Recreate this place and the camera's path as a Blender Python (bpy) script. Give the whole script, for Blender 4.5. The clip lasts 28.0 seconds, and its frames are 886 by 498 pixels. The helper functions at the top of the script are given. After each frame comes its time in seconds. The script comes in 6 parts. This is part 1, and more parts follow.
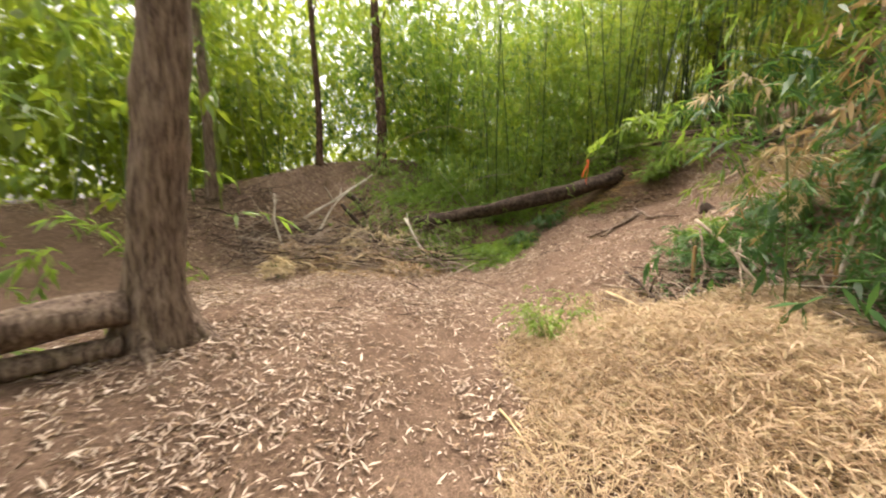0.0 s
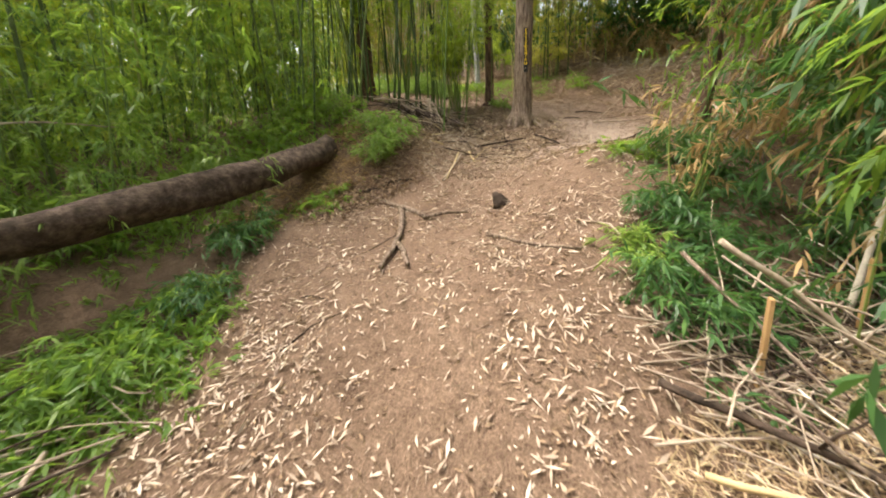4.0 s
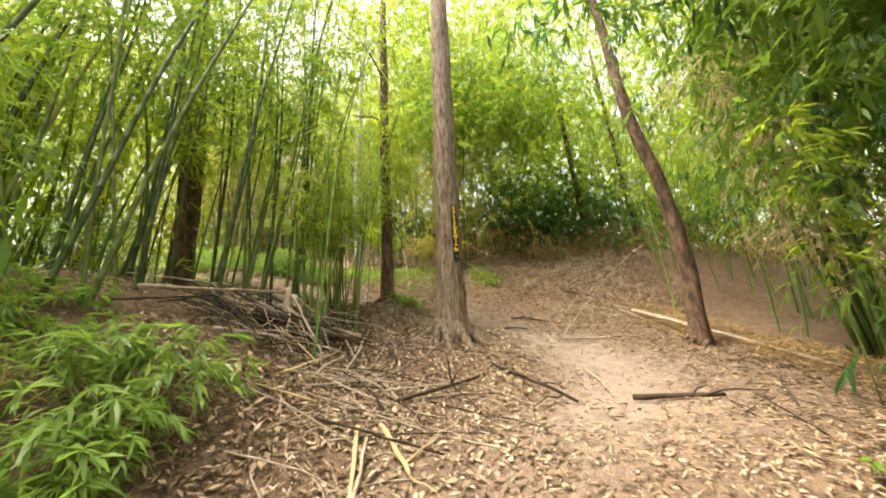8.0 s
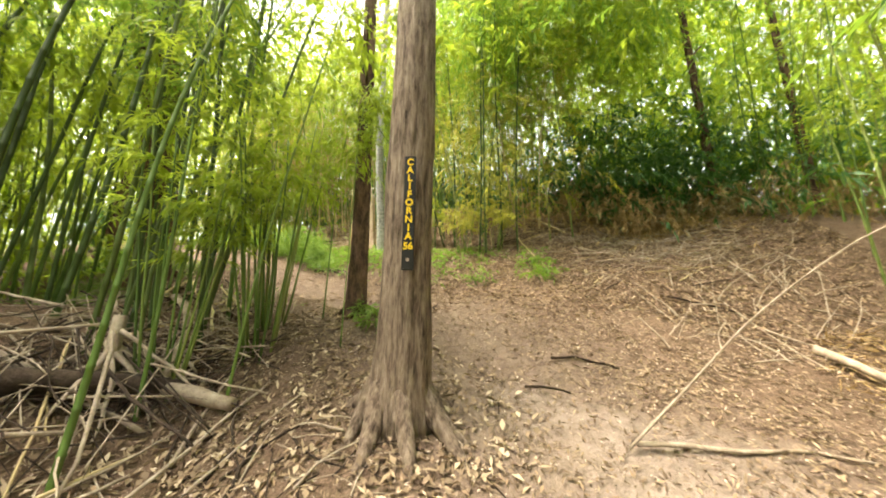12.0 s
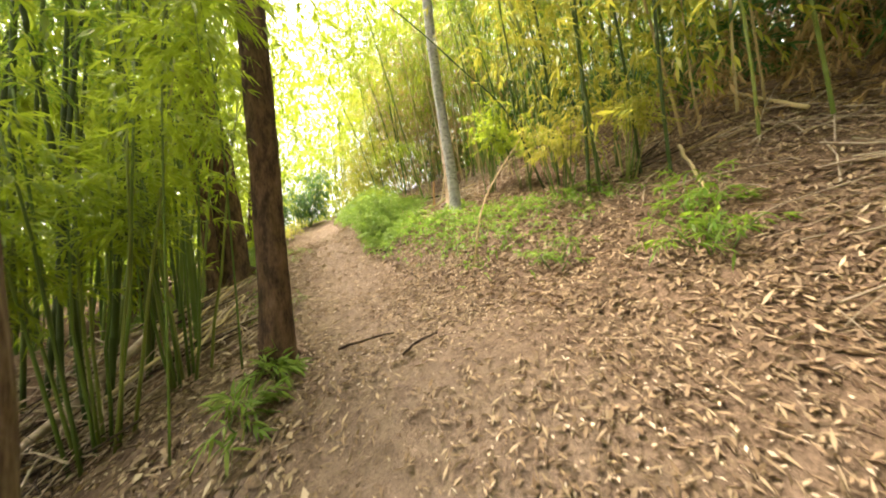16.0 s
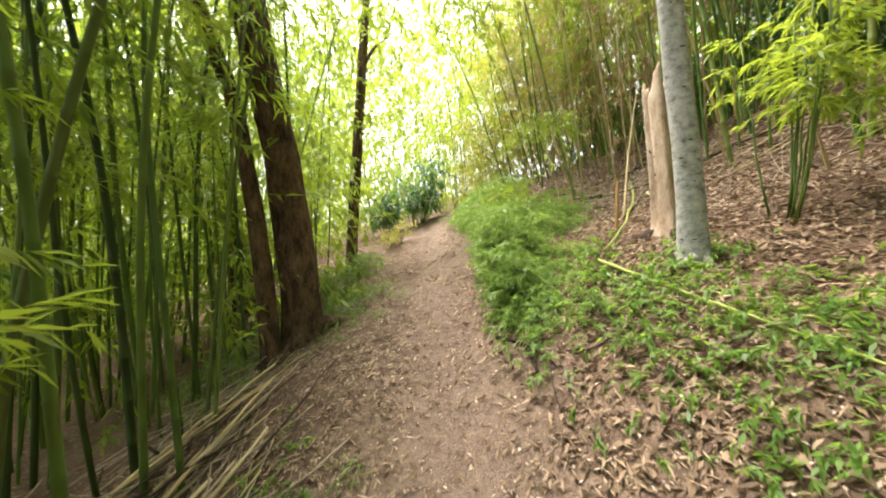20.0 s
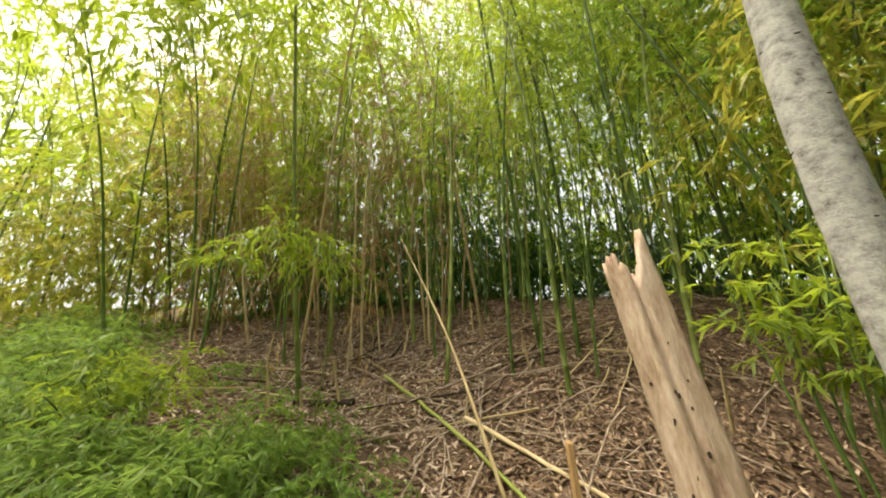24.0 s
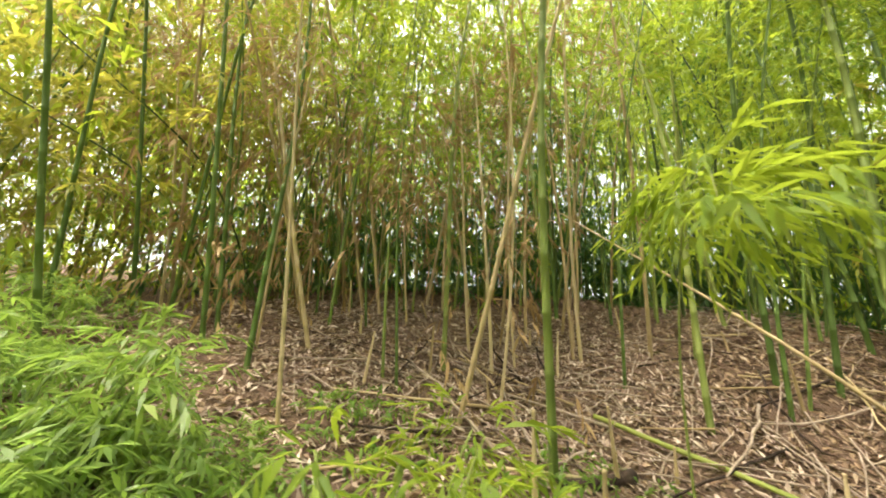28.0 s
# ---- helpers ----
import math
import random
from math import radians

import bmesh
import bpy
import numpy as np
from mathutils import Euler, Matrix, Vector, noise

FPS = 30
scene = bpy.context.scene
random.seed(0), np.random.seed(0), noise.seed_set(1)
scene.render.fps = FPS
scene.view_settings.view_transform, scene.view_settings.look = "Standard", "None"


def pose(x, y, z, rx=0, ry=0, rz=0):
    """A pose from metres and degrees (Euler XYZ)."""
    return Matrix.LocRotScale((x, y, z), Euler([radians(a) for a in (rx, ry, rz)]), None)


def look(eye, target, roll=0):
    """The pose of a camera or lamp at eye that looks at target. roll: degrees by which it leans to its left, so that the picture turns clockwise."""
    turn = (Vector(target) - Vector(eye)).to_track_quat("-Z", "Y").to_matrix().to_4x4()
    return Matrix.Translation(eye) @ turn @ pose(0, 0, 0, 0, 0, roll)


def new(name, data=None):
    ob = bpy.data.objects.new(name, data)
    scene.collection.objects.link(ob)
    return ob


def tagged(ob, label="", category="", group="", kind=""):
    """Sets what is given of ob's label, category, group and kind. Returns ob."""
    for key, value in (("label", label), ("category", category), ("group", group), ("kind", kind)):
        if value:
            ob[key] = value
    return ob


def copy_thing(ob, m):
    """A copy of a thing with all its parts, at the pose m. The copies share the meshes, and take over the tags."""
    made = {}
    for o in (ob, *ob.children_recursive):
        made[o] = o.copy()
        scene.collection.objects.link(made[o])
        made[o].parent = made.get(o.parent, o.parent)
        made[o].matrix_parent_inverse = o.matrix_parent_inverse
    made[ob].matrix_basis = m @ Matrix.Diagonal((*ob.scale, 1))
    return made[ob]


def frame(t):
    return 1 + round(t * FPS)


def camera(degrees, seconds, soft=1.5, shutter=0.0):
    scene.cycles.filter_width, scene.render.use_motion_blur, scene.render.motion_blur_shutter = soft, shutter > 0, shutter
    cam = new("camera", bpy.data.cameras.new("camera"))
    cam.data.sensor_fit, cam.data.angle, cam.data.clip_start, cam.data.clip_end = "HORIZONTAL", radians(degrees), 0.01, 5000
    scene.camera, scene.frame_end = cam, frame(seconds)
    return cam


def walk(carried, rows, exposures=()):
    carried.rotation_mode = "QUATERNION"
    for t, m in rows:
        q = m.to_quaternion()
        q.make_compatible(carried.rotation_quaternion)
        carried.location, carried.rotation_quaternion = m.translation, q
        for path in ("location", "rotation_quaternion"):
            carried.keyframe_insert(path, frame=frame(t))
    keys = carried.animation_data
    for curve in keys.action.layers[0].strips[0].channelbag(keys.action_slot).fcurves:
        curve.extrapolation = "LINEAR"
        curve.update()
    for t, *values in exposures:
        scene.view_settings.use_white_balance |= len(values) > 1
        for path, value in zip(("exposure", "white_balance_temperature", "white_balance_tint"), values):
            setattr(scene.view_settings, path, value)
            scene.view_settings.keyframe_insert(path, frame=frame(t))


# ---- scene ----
cam = camera(106.0, 28.0, soft=1.9, shutter=0.25)
PATH = [
    (0, (0.199, 0.025, 1.317), (0.117, 2.011, 1.095), -0.3),
    (0.5, (-0.017, 0.603, 1.331), (0.308, 2.537, 0.937), -0.6),
    (1, (-0.16, 1.275, 1.335), (0.197, 3.214, 1.001), -2.8),
    (1.5, (-0.271, 2.03, 1.329), (0.565, 3.836, 1.133), -1.8),
    (2, (-0.369, 2.741, 1.416), (0.561, 4.476, 1.061), -4.8),
    (2.5, (-0.378, 3.417, 1.447), (0.822, 4.973, 1.072), -5.0),
    (3, (-0.137, 4.075, 1.512), (1.233, 5.469, 1.088), -6.5),
    (3.5, (0.106, 4.523, 1.571), (1.675, 5.677, 1.116), -4.8),
    (5.5, (1.979, 6.057, 1.925), (3.73, 6.97, 1.609), 0.8),
    (6, (2.468, 6.391, 2.024), (4.29, 7.065, 1.549), 1.9),
    (6.5, (2.956, 6.628, 2.203), (4.792, 7.354, 1.885), 0.1),
    (7, (3.315, 6.876, 2.505), (5.216, 7.298, 2.961), 2.2),
    (7.5, (3.719, 7.091, 2.704), (5.597, 7.348, 3.341), -0.7),
    (8, (4.057, 7.364, 2.831), (5.947, 7.607, 3.438), -3.2),
    (8.5, (4.447, 7.49, 2.954), (6.333, 7.666, 3.595), -0.7),
    (9, (4.87, 7.568, 3.043), (6.722, 7.812, 3.757), -3.8),
    (9.5, (5.305, 7.56, 3.197), (7.205, 7.808, 3.772), -2.9),
    (10, (5.613, 7.446, 3.387), (7.491, 7.739, 4.009), -4.4),
    (10.5, (5.981, 7.358, 3.446), (7.804, 7.778, 4.153), -2.1),
    (11, (6.347, 7.087, 3.69), (8.249, 7.433, 4.202), -5.5),
    (11.5, (6.609, 6.747, 3.824), (8.491, 7.305, 4.205), -1.4),
    (12, (6.898, 6.479, 3.88), (8.69, 7.268, 4.29), 0.6),
    (12.5, (7.286, 6.186, 4.04), (8.947, 7.226, 4.438), -4.2),
    (13, (7.491, 6.026, 4.154), (9.008, 7.293, 4.462), -4.7),
    (13.5, (7.913, 5.754, 4.206), (9.334, 7.134, 4.484), -3.3),
    (15.5, (9.952, 5.993, 4.478), (11.166, 7.582, 4.524), -2.3),
    (16, (10.271, 6.26, 4.756), (11.39, 7.917, 4.791), -4.4),
    (16.5, (10.537, 6.705, 4.881), (11.759, 8.282, 5.019), -4.5),
    (17, (10.766, 7.0, 4.926), (11.953, 8.598, 5.121), -1.8),
    (17.5, (10.976, 7.276, 5.052), (11.941, 9.027, 5.102), -6.4),
    (18, (11.162, 7.606, 5.164), (11.96, 9.44, 5.132), -3.7),
    (18.5, (11.201, 7.961, 5.295), (11.785, 9.873, 5.347), -0.0),
    (19, (11.25, 8.336, 5.441), (11.669, 10.287, 5.576), -2.8),
    (19.5, (11.335, 8.832, 5.541), (11.884, 10.755, 5.608), -0.2),
    (20, (11.391, 9.219, 5.875), (11.87, 11.159, 5.807), -2.1),
    (20.5, (11.434, 9.668, 5.978), (12.039, 11.566, 5.798), -5.2),
    (22.5, (12.036, 11.639, 6.419), (12.979, 13.399, 6.54), 1.2),
    (23, (12.332, 12.035, 6.585), (13.83, 13.253, 7.107), 1.3),
    (23.5, (12.391, 12.437, 6.713), (14.114, 13.082, 7.496), 1.3),
    (24, (12.419, 12.869, 6.759), (14.202, 13.369, 7.515), 0.3),
    (24.5, (12.469, 13.279, 6.793), (14.279, 13.62, 7.572), 2.3),
    (25, (12.609, 13.661, 6.814), (14.437, 13.985, 7.556), 3.5),
    (25.5, (12.715, 14.068, 6.875), (14.591, 14.372, 7.498), 1.5),
    (26, (12.815, 14.516, 6.922), (14.625, 14.877, 7.693), 2.7),
    (26.5, (12.938, 14.947, 7.035), (14.811, 15.069, 7.724), 1.7),
    (27, (13.046, 15.446, 7.136), (14.907, 15.353, 7.861), 3.0),
    (27.5, (13.295, 15.892, 7.197), (15.173, 15.857, 7.884), 3.1),
    (28, (13.503, 16.268, 7.21), (15.384, 16.228, 7.887), 1.9),
]
walk(cam, [(t, look(eye, target, roll)) for t, eye, target, roll in PATH], [(0, 1.8, 7000, 16), (2, 1.98, 6900, 10), (4, 2.05, 6750, 10), (6, 2.05, 6900, 12), (7, 2.48, 7100, 9), (8, 2.52, 7300, 7), (11, 2.74, 7150, 3), (13, 2.86, 7500, 5), (16, 2.75, 7600, 9), (17, 2.68, 7700, 10), (18, 2.45, 7400, 10), (20.5, 2.55, 6500, 11), (22.5, 2.05, 6900, 11), (23, 1.72, 7050, 11), (24, 1.82, 7150, 9), (25, 2.02, 7100, 7), (26, 2.38, 7000, 8), (28, 2.6, 6950, 11)])

# ---------------------------------------------------------------- world and light
SUN_YAW, SUN_ELEVATION = 24.0, 66.0
world = bpy.data.worlds.new("sky_world")
scene.world = world
world.use_nodes = True
wn = world.node_tree.nodes
sky = wn.new("ShaderNodeTexSky")
sky.sky_type, sky.sun_disc = "NISHITA", False
sky.sun_elevation, sky.sun_rotation = radians(SUN_ELEVATION), radians(-SUN_YAW)
sky.air_density, sky.dust_density, sky.ozone_density = 1.0, 6.0, 0.6
wn["Background"].inputs[1].default_value = 0.15
pale = wn.new("ShaderNodeHueSaturation")
pale.inputs["Saturation"].default_value = 0.3
world.node_tree.links.new(sky.outputs[0], pale.inputs["Color"])
world.node_tree.links.new(pale.outputs[0], wn["Background"].inputs[0])

sun_data = bpy.data.lights.new("sun", "SUN")
sun_data.energy, sun_data.angle, sun_data.color = 1.4, radians(28), (1.0, 0.93, 0.82)
sun_dir = Vector((-math.sin(radians(SUN_YAW)) * math.cos(radians(SUN_ELEVATION)),
                  math.cos(radians(SUN_YAW)) * math.cos(radians(SUN_ELEVATION)), math.sin(radians(SUN_ELEVATION))))
sun = new("sun", sun_data)
sun.matrix_world = look(sun_dir * 60, (0, 0, 0))

# ---------------------------------------------------------------- materials
def nodes_of(name):
    m = bpy.data.materials.new(name)
    m.use_nodes = True
    nt = m.node_tree
    return m, nt, nt.nodes["Principled BSDF"], nt.links.new


def ramp_of(nt, stops):
    r = nt.nodes.new("ShaderNodeValToRGB")
    while len(r.color_ramp.elements) < len(stops):
        r.color_ramp.elements.new(0.5)
    for e, (pos, c) in zip(r.color_ramp.elements, stops):
        e.position, e.color = pos, (*c, 1)
    return r


def noise_of(nt, scale, detail=5.0, rough=0.6, stretch=None, src="Object"):
    tc = nt.nodes.new("ShaderNodeTexCoord")
    mp = nt.nodes.new("ShaderNodeMapping")
    n = nt.nodes.new("ShaderNodeTexNoise")
    nt.links.new(tc.outputs[src], mp.inputs[0])
    nt.links.new(mp.outputs[0], n.inputs["Vector"])
    if stretch:
        mp.inputs["Scale"].default_value = stretch
    n.inputs["Scale"].default_value, n.inputs["Detail"].default_value, n.inputs["Roughness"].default_value = scale, detail, rough
    return n


def leaf_mat(name, stops, glow, rough=0.45, thin=0.5):
    """A leaf: gloss and body on one side, light let through in a yellower colour."""
    m, nt, bsdf, link = nodes_of(name)
    geo = nt.nodes.new("ShaderNodeNewGeometry")
    info = nt.nodes.new("ShaderNodeObjectInfo")
    mixv = nt.nodes.new("ShaderNodeMath")
    mixv.operation = "MULTIPLY_ADD"
    link(geo.outputs["Random Per Island"], mixv.inputs[0])
    mixv.inputs[1].default_value = 0.75
    add = nt.nodes.new("ShaderNodeMath")
    add.operation = "MULTIPLY"
    link(info.outputs["Random"], add.inputs[0])
    add.inputs[1].default_value = 0.25
    link(add.outputs[0], mixv.inputs[2])
    ramp = ramp_of(nt, stops)
    link(mixv.outputs[0], ramp.inputs[0])
    link(ramp.outputs[0], bsdf.inputs["Base Color"])
    bsdf.inputs["Roughness"].default_value = rough
    bsdf.inputs["Specular IOR Level"].default_value = 0.35
    tr = nt.nodes.new("ShaderNodeBsdfTranslucent")
    tint = nt.nodes.new("ShaderNodeMix")
    tint.data_type = "RGBA"
    tint.inputs[0].default_value = 0.65
    link(ramp.outputs[0], tint.inputs[6])
    tint.inputs[7].default_value = (*glow, 1)
    link(tint.outputs[2], tr.inputs[0])
    mix = nt.nodes.new("ShaderNodeMixShader")
    mix.inputs[0].default_value = thin
    link(bsdf.outputs[0], mix.inputs[1])
    link(tr.outputs[0], mix.inputs[2])
    link(mix.outputs[0], nt.nodes["Material Output"].inputs[0])
    return m


def rough_mat(name, stops, scale=8.0, bump=0.4, rough=0.85, stretch=None, fine=60.0, dist=0.01, island=0.0):
    """Bark, wood, soil: two scales of noise for colour and relief."""
    m, nt, bsdf, link = nodes_of(name)
    a = noise_of(nt, scale, 6, 0.65, stretch)
    b = noise_of(nt, fine, 3, 0.6, stretch)
    mix = nt.nodes.new("ShaderNodeMath")
    mix.operation = "MULTIPLY_ADD"
    link(b.outputs[0], mix.inputs[0])
    mix.inputs[1].default_value = 0.35
    sub = nt.nodes.new("ShaderNodeMath")
    sub.operation = "MULTIPLY_ADD"
    link(a.outputs[0], sub.inputs[0])
    sub.inputs[1].default_value, sub.inputs[2].default_value = 1.0, -0.17
    last = sub.outputs[0]
    if island:
        geo = nt.nodes.new("ShaderNodeNewGeometry")
        jit = nt.nodes.new("ShaderNodeMath")
        jit.operation = "MULTIPLY_ADD"
        link(geo.outputs["Random Per Island"], jit.inputs[0])
        jit.inputs[1].default_value = island
        link(last, jit.inputs[2])
        last = jit.outputs[0]
    link(last, mix.inputs[2])
    ramp = ramp_of(nt, stops)
    link(mix.outputs[0], ramp.inputs[0])
    link(ramp.outputs[0], bsdf.inputs["Base Color"])
    bsdf.inputs["Roughness"].default_value = rough
    bsdf.inputs["Specular IOR Level"].default_value = 0.2
    bp = nt.nodes.new("ShaderNodeBump")
    bp.inputs["Strength"].default_value, bp.inputs["Distance"].default_value = bump, dist
    link(mix.outputs[0], bp.inputs["Height"])
    link(bp.outputs[0], bsdf.inputs["Normal"])
    return m


def cane_mat(name, stops, rough=0.4):
    """Bamboo culm: colour drifting along the cane and from cane to cane."""
    m, nt, bsdf, link = nodes_of(name)
    n = noise_of(nt, 2.5, 4, 0.6, (1, 1, 0.35))
    info = nt.nodes.new("ShaderNodeObjectInfo")
    geo = nt.nodes.new("ShaderNodeNewGeometry")
    s = nt.nodes.new("ShaderNodeMath")
    s.operation = "ADD"
    link(info.outputs["Random"], s.inputs[0])
    link(geo.outputs["Random Per Island"], s.inputs[1])
    f = nt.nodes.new("ShaderNodeMath")
    f.operation = "FRACT"
    link(s.outputs[0], f.inputs[0])
    a = nt.nodes.new("ShaderNodeMath")
    a.operation = "MULTIPLY_ADD"
    link(f.outputs[0], a.inputs[0])
    a.inputs[1].default_value = 0.6
    b = nt.nodes.new("ShaderNodeMath")
    b.operation = "MULTIPLY_ADD"
    link(n.outputs[0], b.inputs[0])
    b.inputs[1].default_value, b.inputs[2].default_value = 0.8, -0.2
    link(b.outputs[0], a.inputs[2])
    ramp = ramp_of(nt, stops)
    link(a.outputs[0], ramp.inputs[0])
    link(ramp.outputs[0], bsdf.inputs["Base Color"])
    bsdf.inputs["Roughness"].default_value = rough + 0.15
    bsdf.inputs["Specular IOR Level"].default_value = 0.25
    return m


# Lit copy of the bamboo leaf: canopies in LEAF_BRIGHT carry sunlight in their colour.
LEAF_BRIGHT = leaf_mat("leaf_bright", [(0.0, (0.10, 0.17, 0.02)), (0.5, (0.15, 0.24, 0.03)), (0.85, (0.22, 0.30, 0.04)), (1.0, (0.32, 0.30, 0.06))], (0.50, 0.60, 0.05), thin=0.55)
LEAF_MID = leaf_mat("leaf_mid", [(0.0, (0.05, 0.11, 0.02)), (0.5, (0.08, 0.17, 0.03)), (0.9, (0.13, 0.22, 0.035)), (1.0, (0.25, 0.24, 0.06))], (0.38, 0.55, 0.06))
# Shaded copy of the bamboo leaf, also the plain leaf of dark bushes.
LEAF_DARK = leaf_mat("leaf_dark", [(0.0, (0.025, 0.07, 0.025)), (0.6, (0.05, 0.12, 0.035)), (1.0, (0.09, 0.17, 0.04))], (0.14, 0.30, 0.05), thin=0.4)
LEAF_YELLOW = leaf_mat("leaf_yellow", [(0.0, (0.16, 0.20, 0.03)), (0.5, (0.26, 0.28, 0.04)), (1.0, (0.38, 0.30, 0.09))], (0.60, 0.55, 0.08), thin=0.5)
LEAF_DRY = leaf_mat("leaf_dry", [(0.0, (0.22, 0.13, 0.05)), (0.5, (0.36, 0.24, 0.11)), (1.0, (0.50, 0.38, 0.20))], (0.5, 0.33, 0.14), rough=0.7, thin=0.3)
LEAF_COVER = leaf_mat("leaf_cover", [(0.0, (0.07, 0.135, 0.025)), (0.5, (0.13, 0.22, 0.04)), (0.85, (0.21, 0.30, 0.06)), (1.0, (0.30, 0.32, 0.10))], (0.34, 0.50, 0.08), thin=0.45)
LITTER = leaf_mat("leaf_litter", [(0.0, (0.08, 0.05, 0.032)), (0.4, (0.2, 0.135, 0.085)), (0.8, (0.38, 0.28, 0.185)), (1.0, (0.62, 0.5, 0.36))], (0.4, 0.28, 0.14), rough=0.7, thin=0.1)
LITTER_PALE = leaf_mat("leaf_litter_pale", [(0.0, (0.13, 0.085, 0.06)), (0.35, (0.32, 0.235, 0.175)), (0.75, (0.52, 0.41, 0.32)), (1.0, (0.7, 0.6, 0.49))], (0.4, 0.28, 0.14), rough=0.7, thin=0.1)
LITTER_RED = leaf_mat("leaf_litter_brown", [(0.0, (0.05, 0.03, 0.02)), (0.45, (0.155, 0.097, 0.059)), (0.8, (0.3, 0.2, 0.125)), (1.0, (0.52, 0.39, 0.26))], (0.4, 0.28, 0.14), rough=0.7, thin=0.1)
STRAW = leaf_mat("straw", [(0.0, (0.19, 0.12, 0.07)), (0.5, (0.38, 0.265, 0.16)), (1.0, (0.58, 0.45, 0.30))], (0.5, 0.35, 0.15), rough=0.65, thin=0.2)
BARK = rough_mat("bark_grey_brown", [(0.3, (0.04, 0.027, 0.02)), (0.45, (0.15, 0.105, 0.078)), (0.58, (0.25, 0.185, 0.14)), (0.75, (0.36, 0.28, 0.22))], 22, 1.0, 0.9, (1, 1, 0.16), 90, 0.04)
BARK_DARK = rough_mat("bark_dark", [(0.28, (0.014, 0.010, 0.008)), (0.44, (0.065, 0.04, 0.029)), (0.58, (0.14, 0.084, 0.056)), (0.8, (0.22, 0.155, 0.12))], 11, 1.0, 0.9, (1, 1, 0.33), 75, 0.03)
BARK_PALE = rough_mat("bark_pale", [(0.3, (0.10, 0.095, 0.085)), (0.4, (0.24, 0.23, 0.215)), (0.55, (0.36, 0.35, 0.325)), (0.8, (0.50, 0.48, 0.44))], 16, 0.6, 0.85, (1, 1, 1.25), 90, 0.01)
WOOD_BARE = rough_mat("bare_wood", [(0.25, (0.13, 0.078, 0.05)), (0.42, (0.36, 0.25, 0.175)), (0.58, (0.50, 0.38, 0.285)), (0.8, (0.66, 0.55, 0.44))], 7, 0.9, 0.85, (1, 1, 0.3), 60, 0.02)
WOOD_GREY = rough_mat("weathered_wood", [(0.2, (0.14, 0.10, 0.075)), (0.5, (0.32, 0.25, 0.19)), (0.8, (0.50, 0.42, 0.33))], 10, 0.5, 0.85, None, 70, 0.006)
WOOD_DARK = rough_mat("rotten_wood", [(0.25, (0.012, 0.009, 0.007)), (0.5, (0.045, 0.03, 0.022)), (0.8, (0.11, 0.075, 0.056))], 9, 1.0, 0.92, None, 60, 0.015)
WOOD_PALE = rough_mat("pale_wood", [(0.2, (0.30, 0.25, 0.20)), (0.5, (0.52, 0.46, 0.38)), (0.8, (0.70, 0.65, 0.57))], 10, 0.3, 0.75, None, 70, 0.004)
CANE_TAN = cane_mat("cane_tan", [(0.0, (0.26, 0.18, 0.09)), (0.5, (0.42, 0.32, 0.17)), (1.0, (0.56, 0.46, 0.28))], 0.5)
CANE_GREEN = cane_mat("cane_green", [(0.0, (0.05, 0.08, 0.02)), (0.45, (0.10, 0.16, 0.035)), (0.8, (0.20, 0.23, 0.06)), (1.0, (0.32, 0.27, 0.10))])
CANE_DARK = cane_mat("cane_dark", [(0.0, (0.025, 0.036, 0.014)), (0.5, (0.055, 0.085, 0.022)), (1.0, (0.14, 0.17, 0.05))])
CANE_LIME = cane_mat("cane_lime", [(0.0, (0.20, 0.24, 0.05)), (1.0, (0.34, 0.36, 0.09))])
LEAF_BEIGE = leaf_mat("leaf_beige", [(0.0, (0.32, 0.24, 0.13)), (0.5, (0.48, 0.38, 0.23)), (1.0, (0.62, 0.53, 0.36))], (0.6, 0.48, 0.26), rough=0.7, thin=0.35)
LOG_BARK = rough_mat("log_bark", [(0.28, (0.015, 0.011, 0.008)), (0.45, (0.045, 0.031, 0.022)), (0.6, (0.09, 0.064, 0.048)), (0.8, (0.16, 0.12, 0.095))], 9, 1.0, 0.92, None, 60, 0.02)
STAKE = rough_mat("stake_wood", [(0.2, (0.20, 0.11, 0.05)), (0.6, (0.42, 0.26, 0.12)), (0.9, (0.55, 0.38, 0.2))], 12, 0.3, 0.8, (1, 1, 0.1), 80, 0.003)


def plain_mat(name, color, rough=0.6, grain=0.15, scale=40):
    dark = tuple(c * (1 - grain) for c in color)
    lite = tuple(min(1, c * (1 + grain)) for c in color)
    return rough_mat(name, [(0.3, dark), (0.7, lite)], scale, 0.1, rough, None, scale * 5, 0.002)


SIGN_BLACK = plain_mat("sign_black", (0.018, 0.016, 0.014), 0.5)
SIGN_YELLOW = plain_mat("sign_yellow", (0.78, 0.52, 0.03), 0.5)
RIBBON = leaf_mat("orange_ribbon", [(0.0, (0.75, 0.16, 0.05)), (1.0, (0.85, 0.24, 0.08))], (0.9, 0.25, 0.1), 0.4, 0.3)

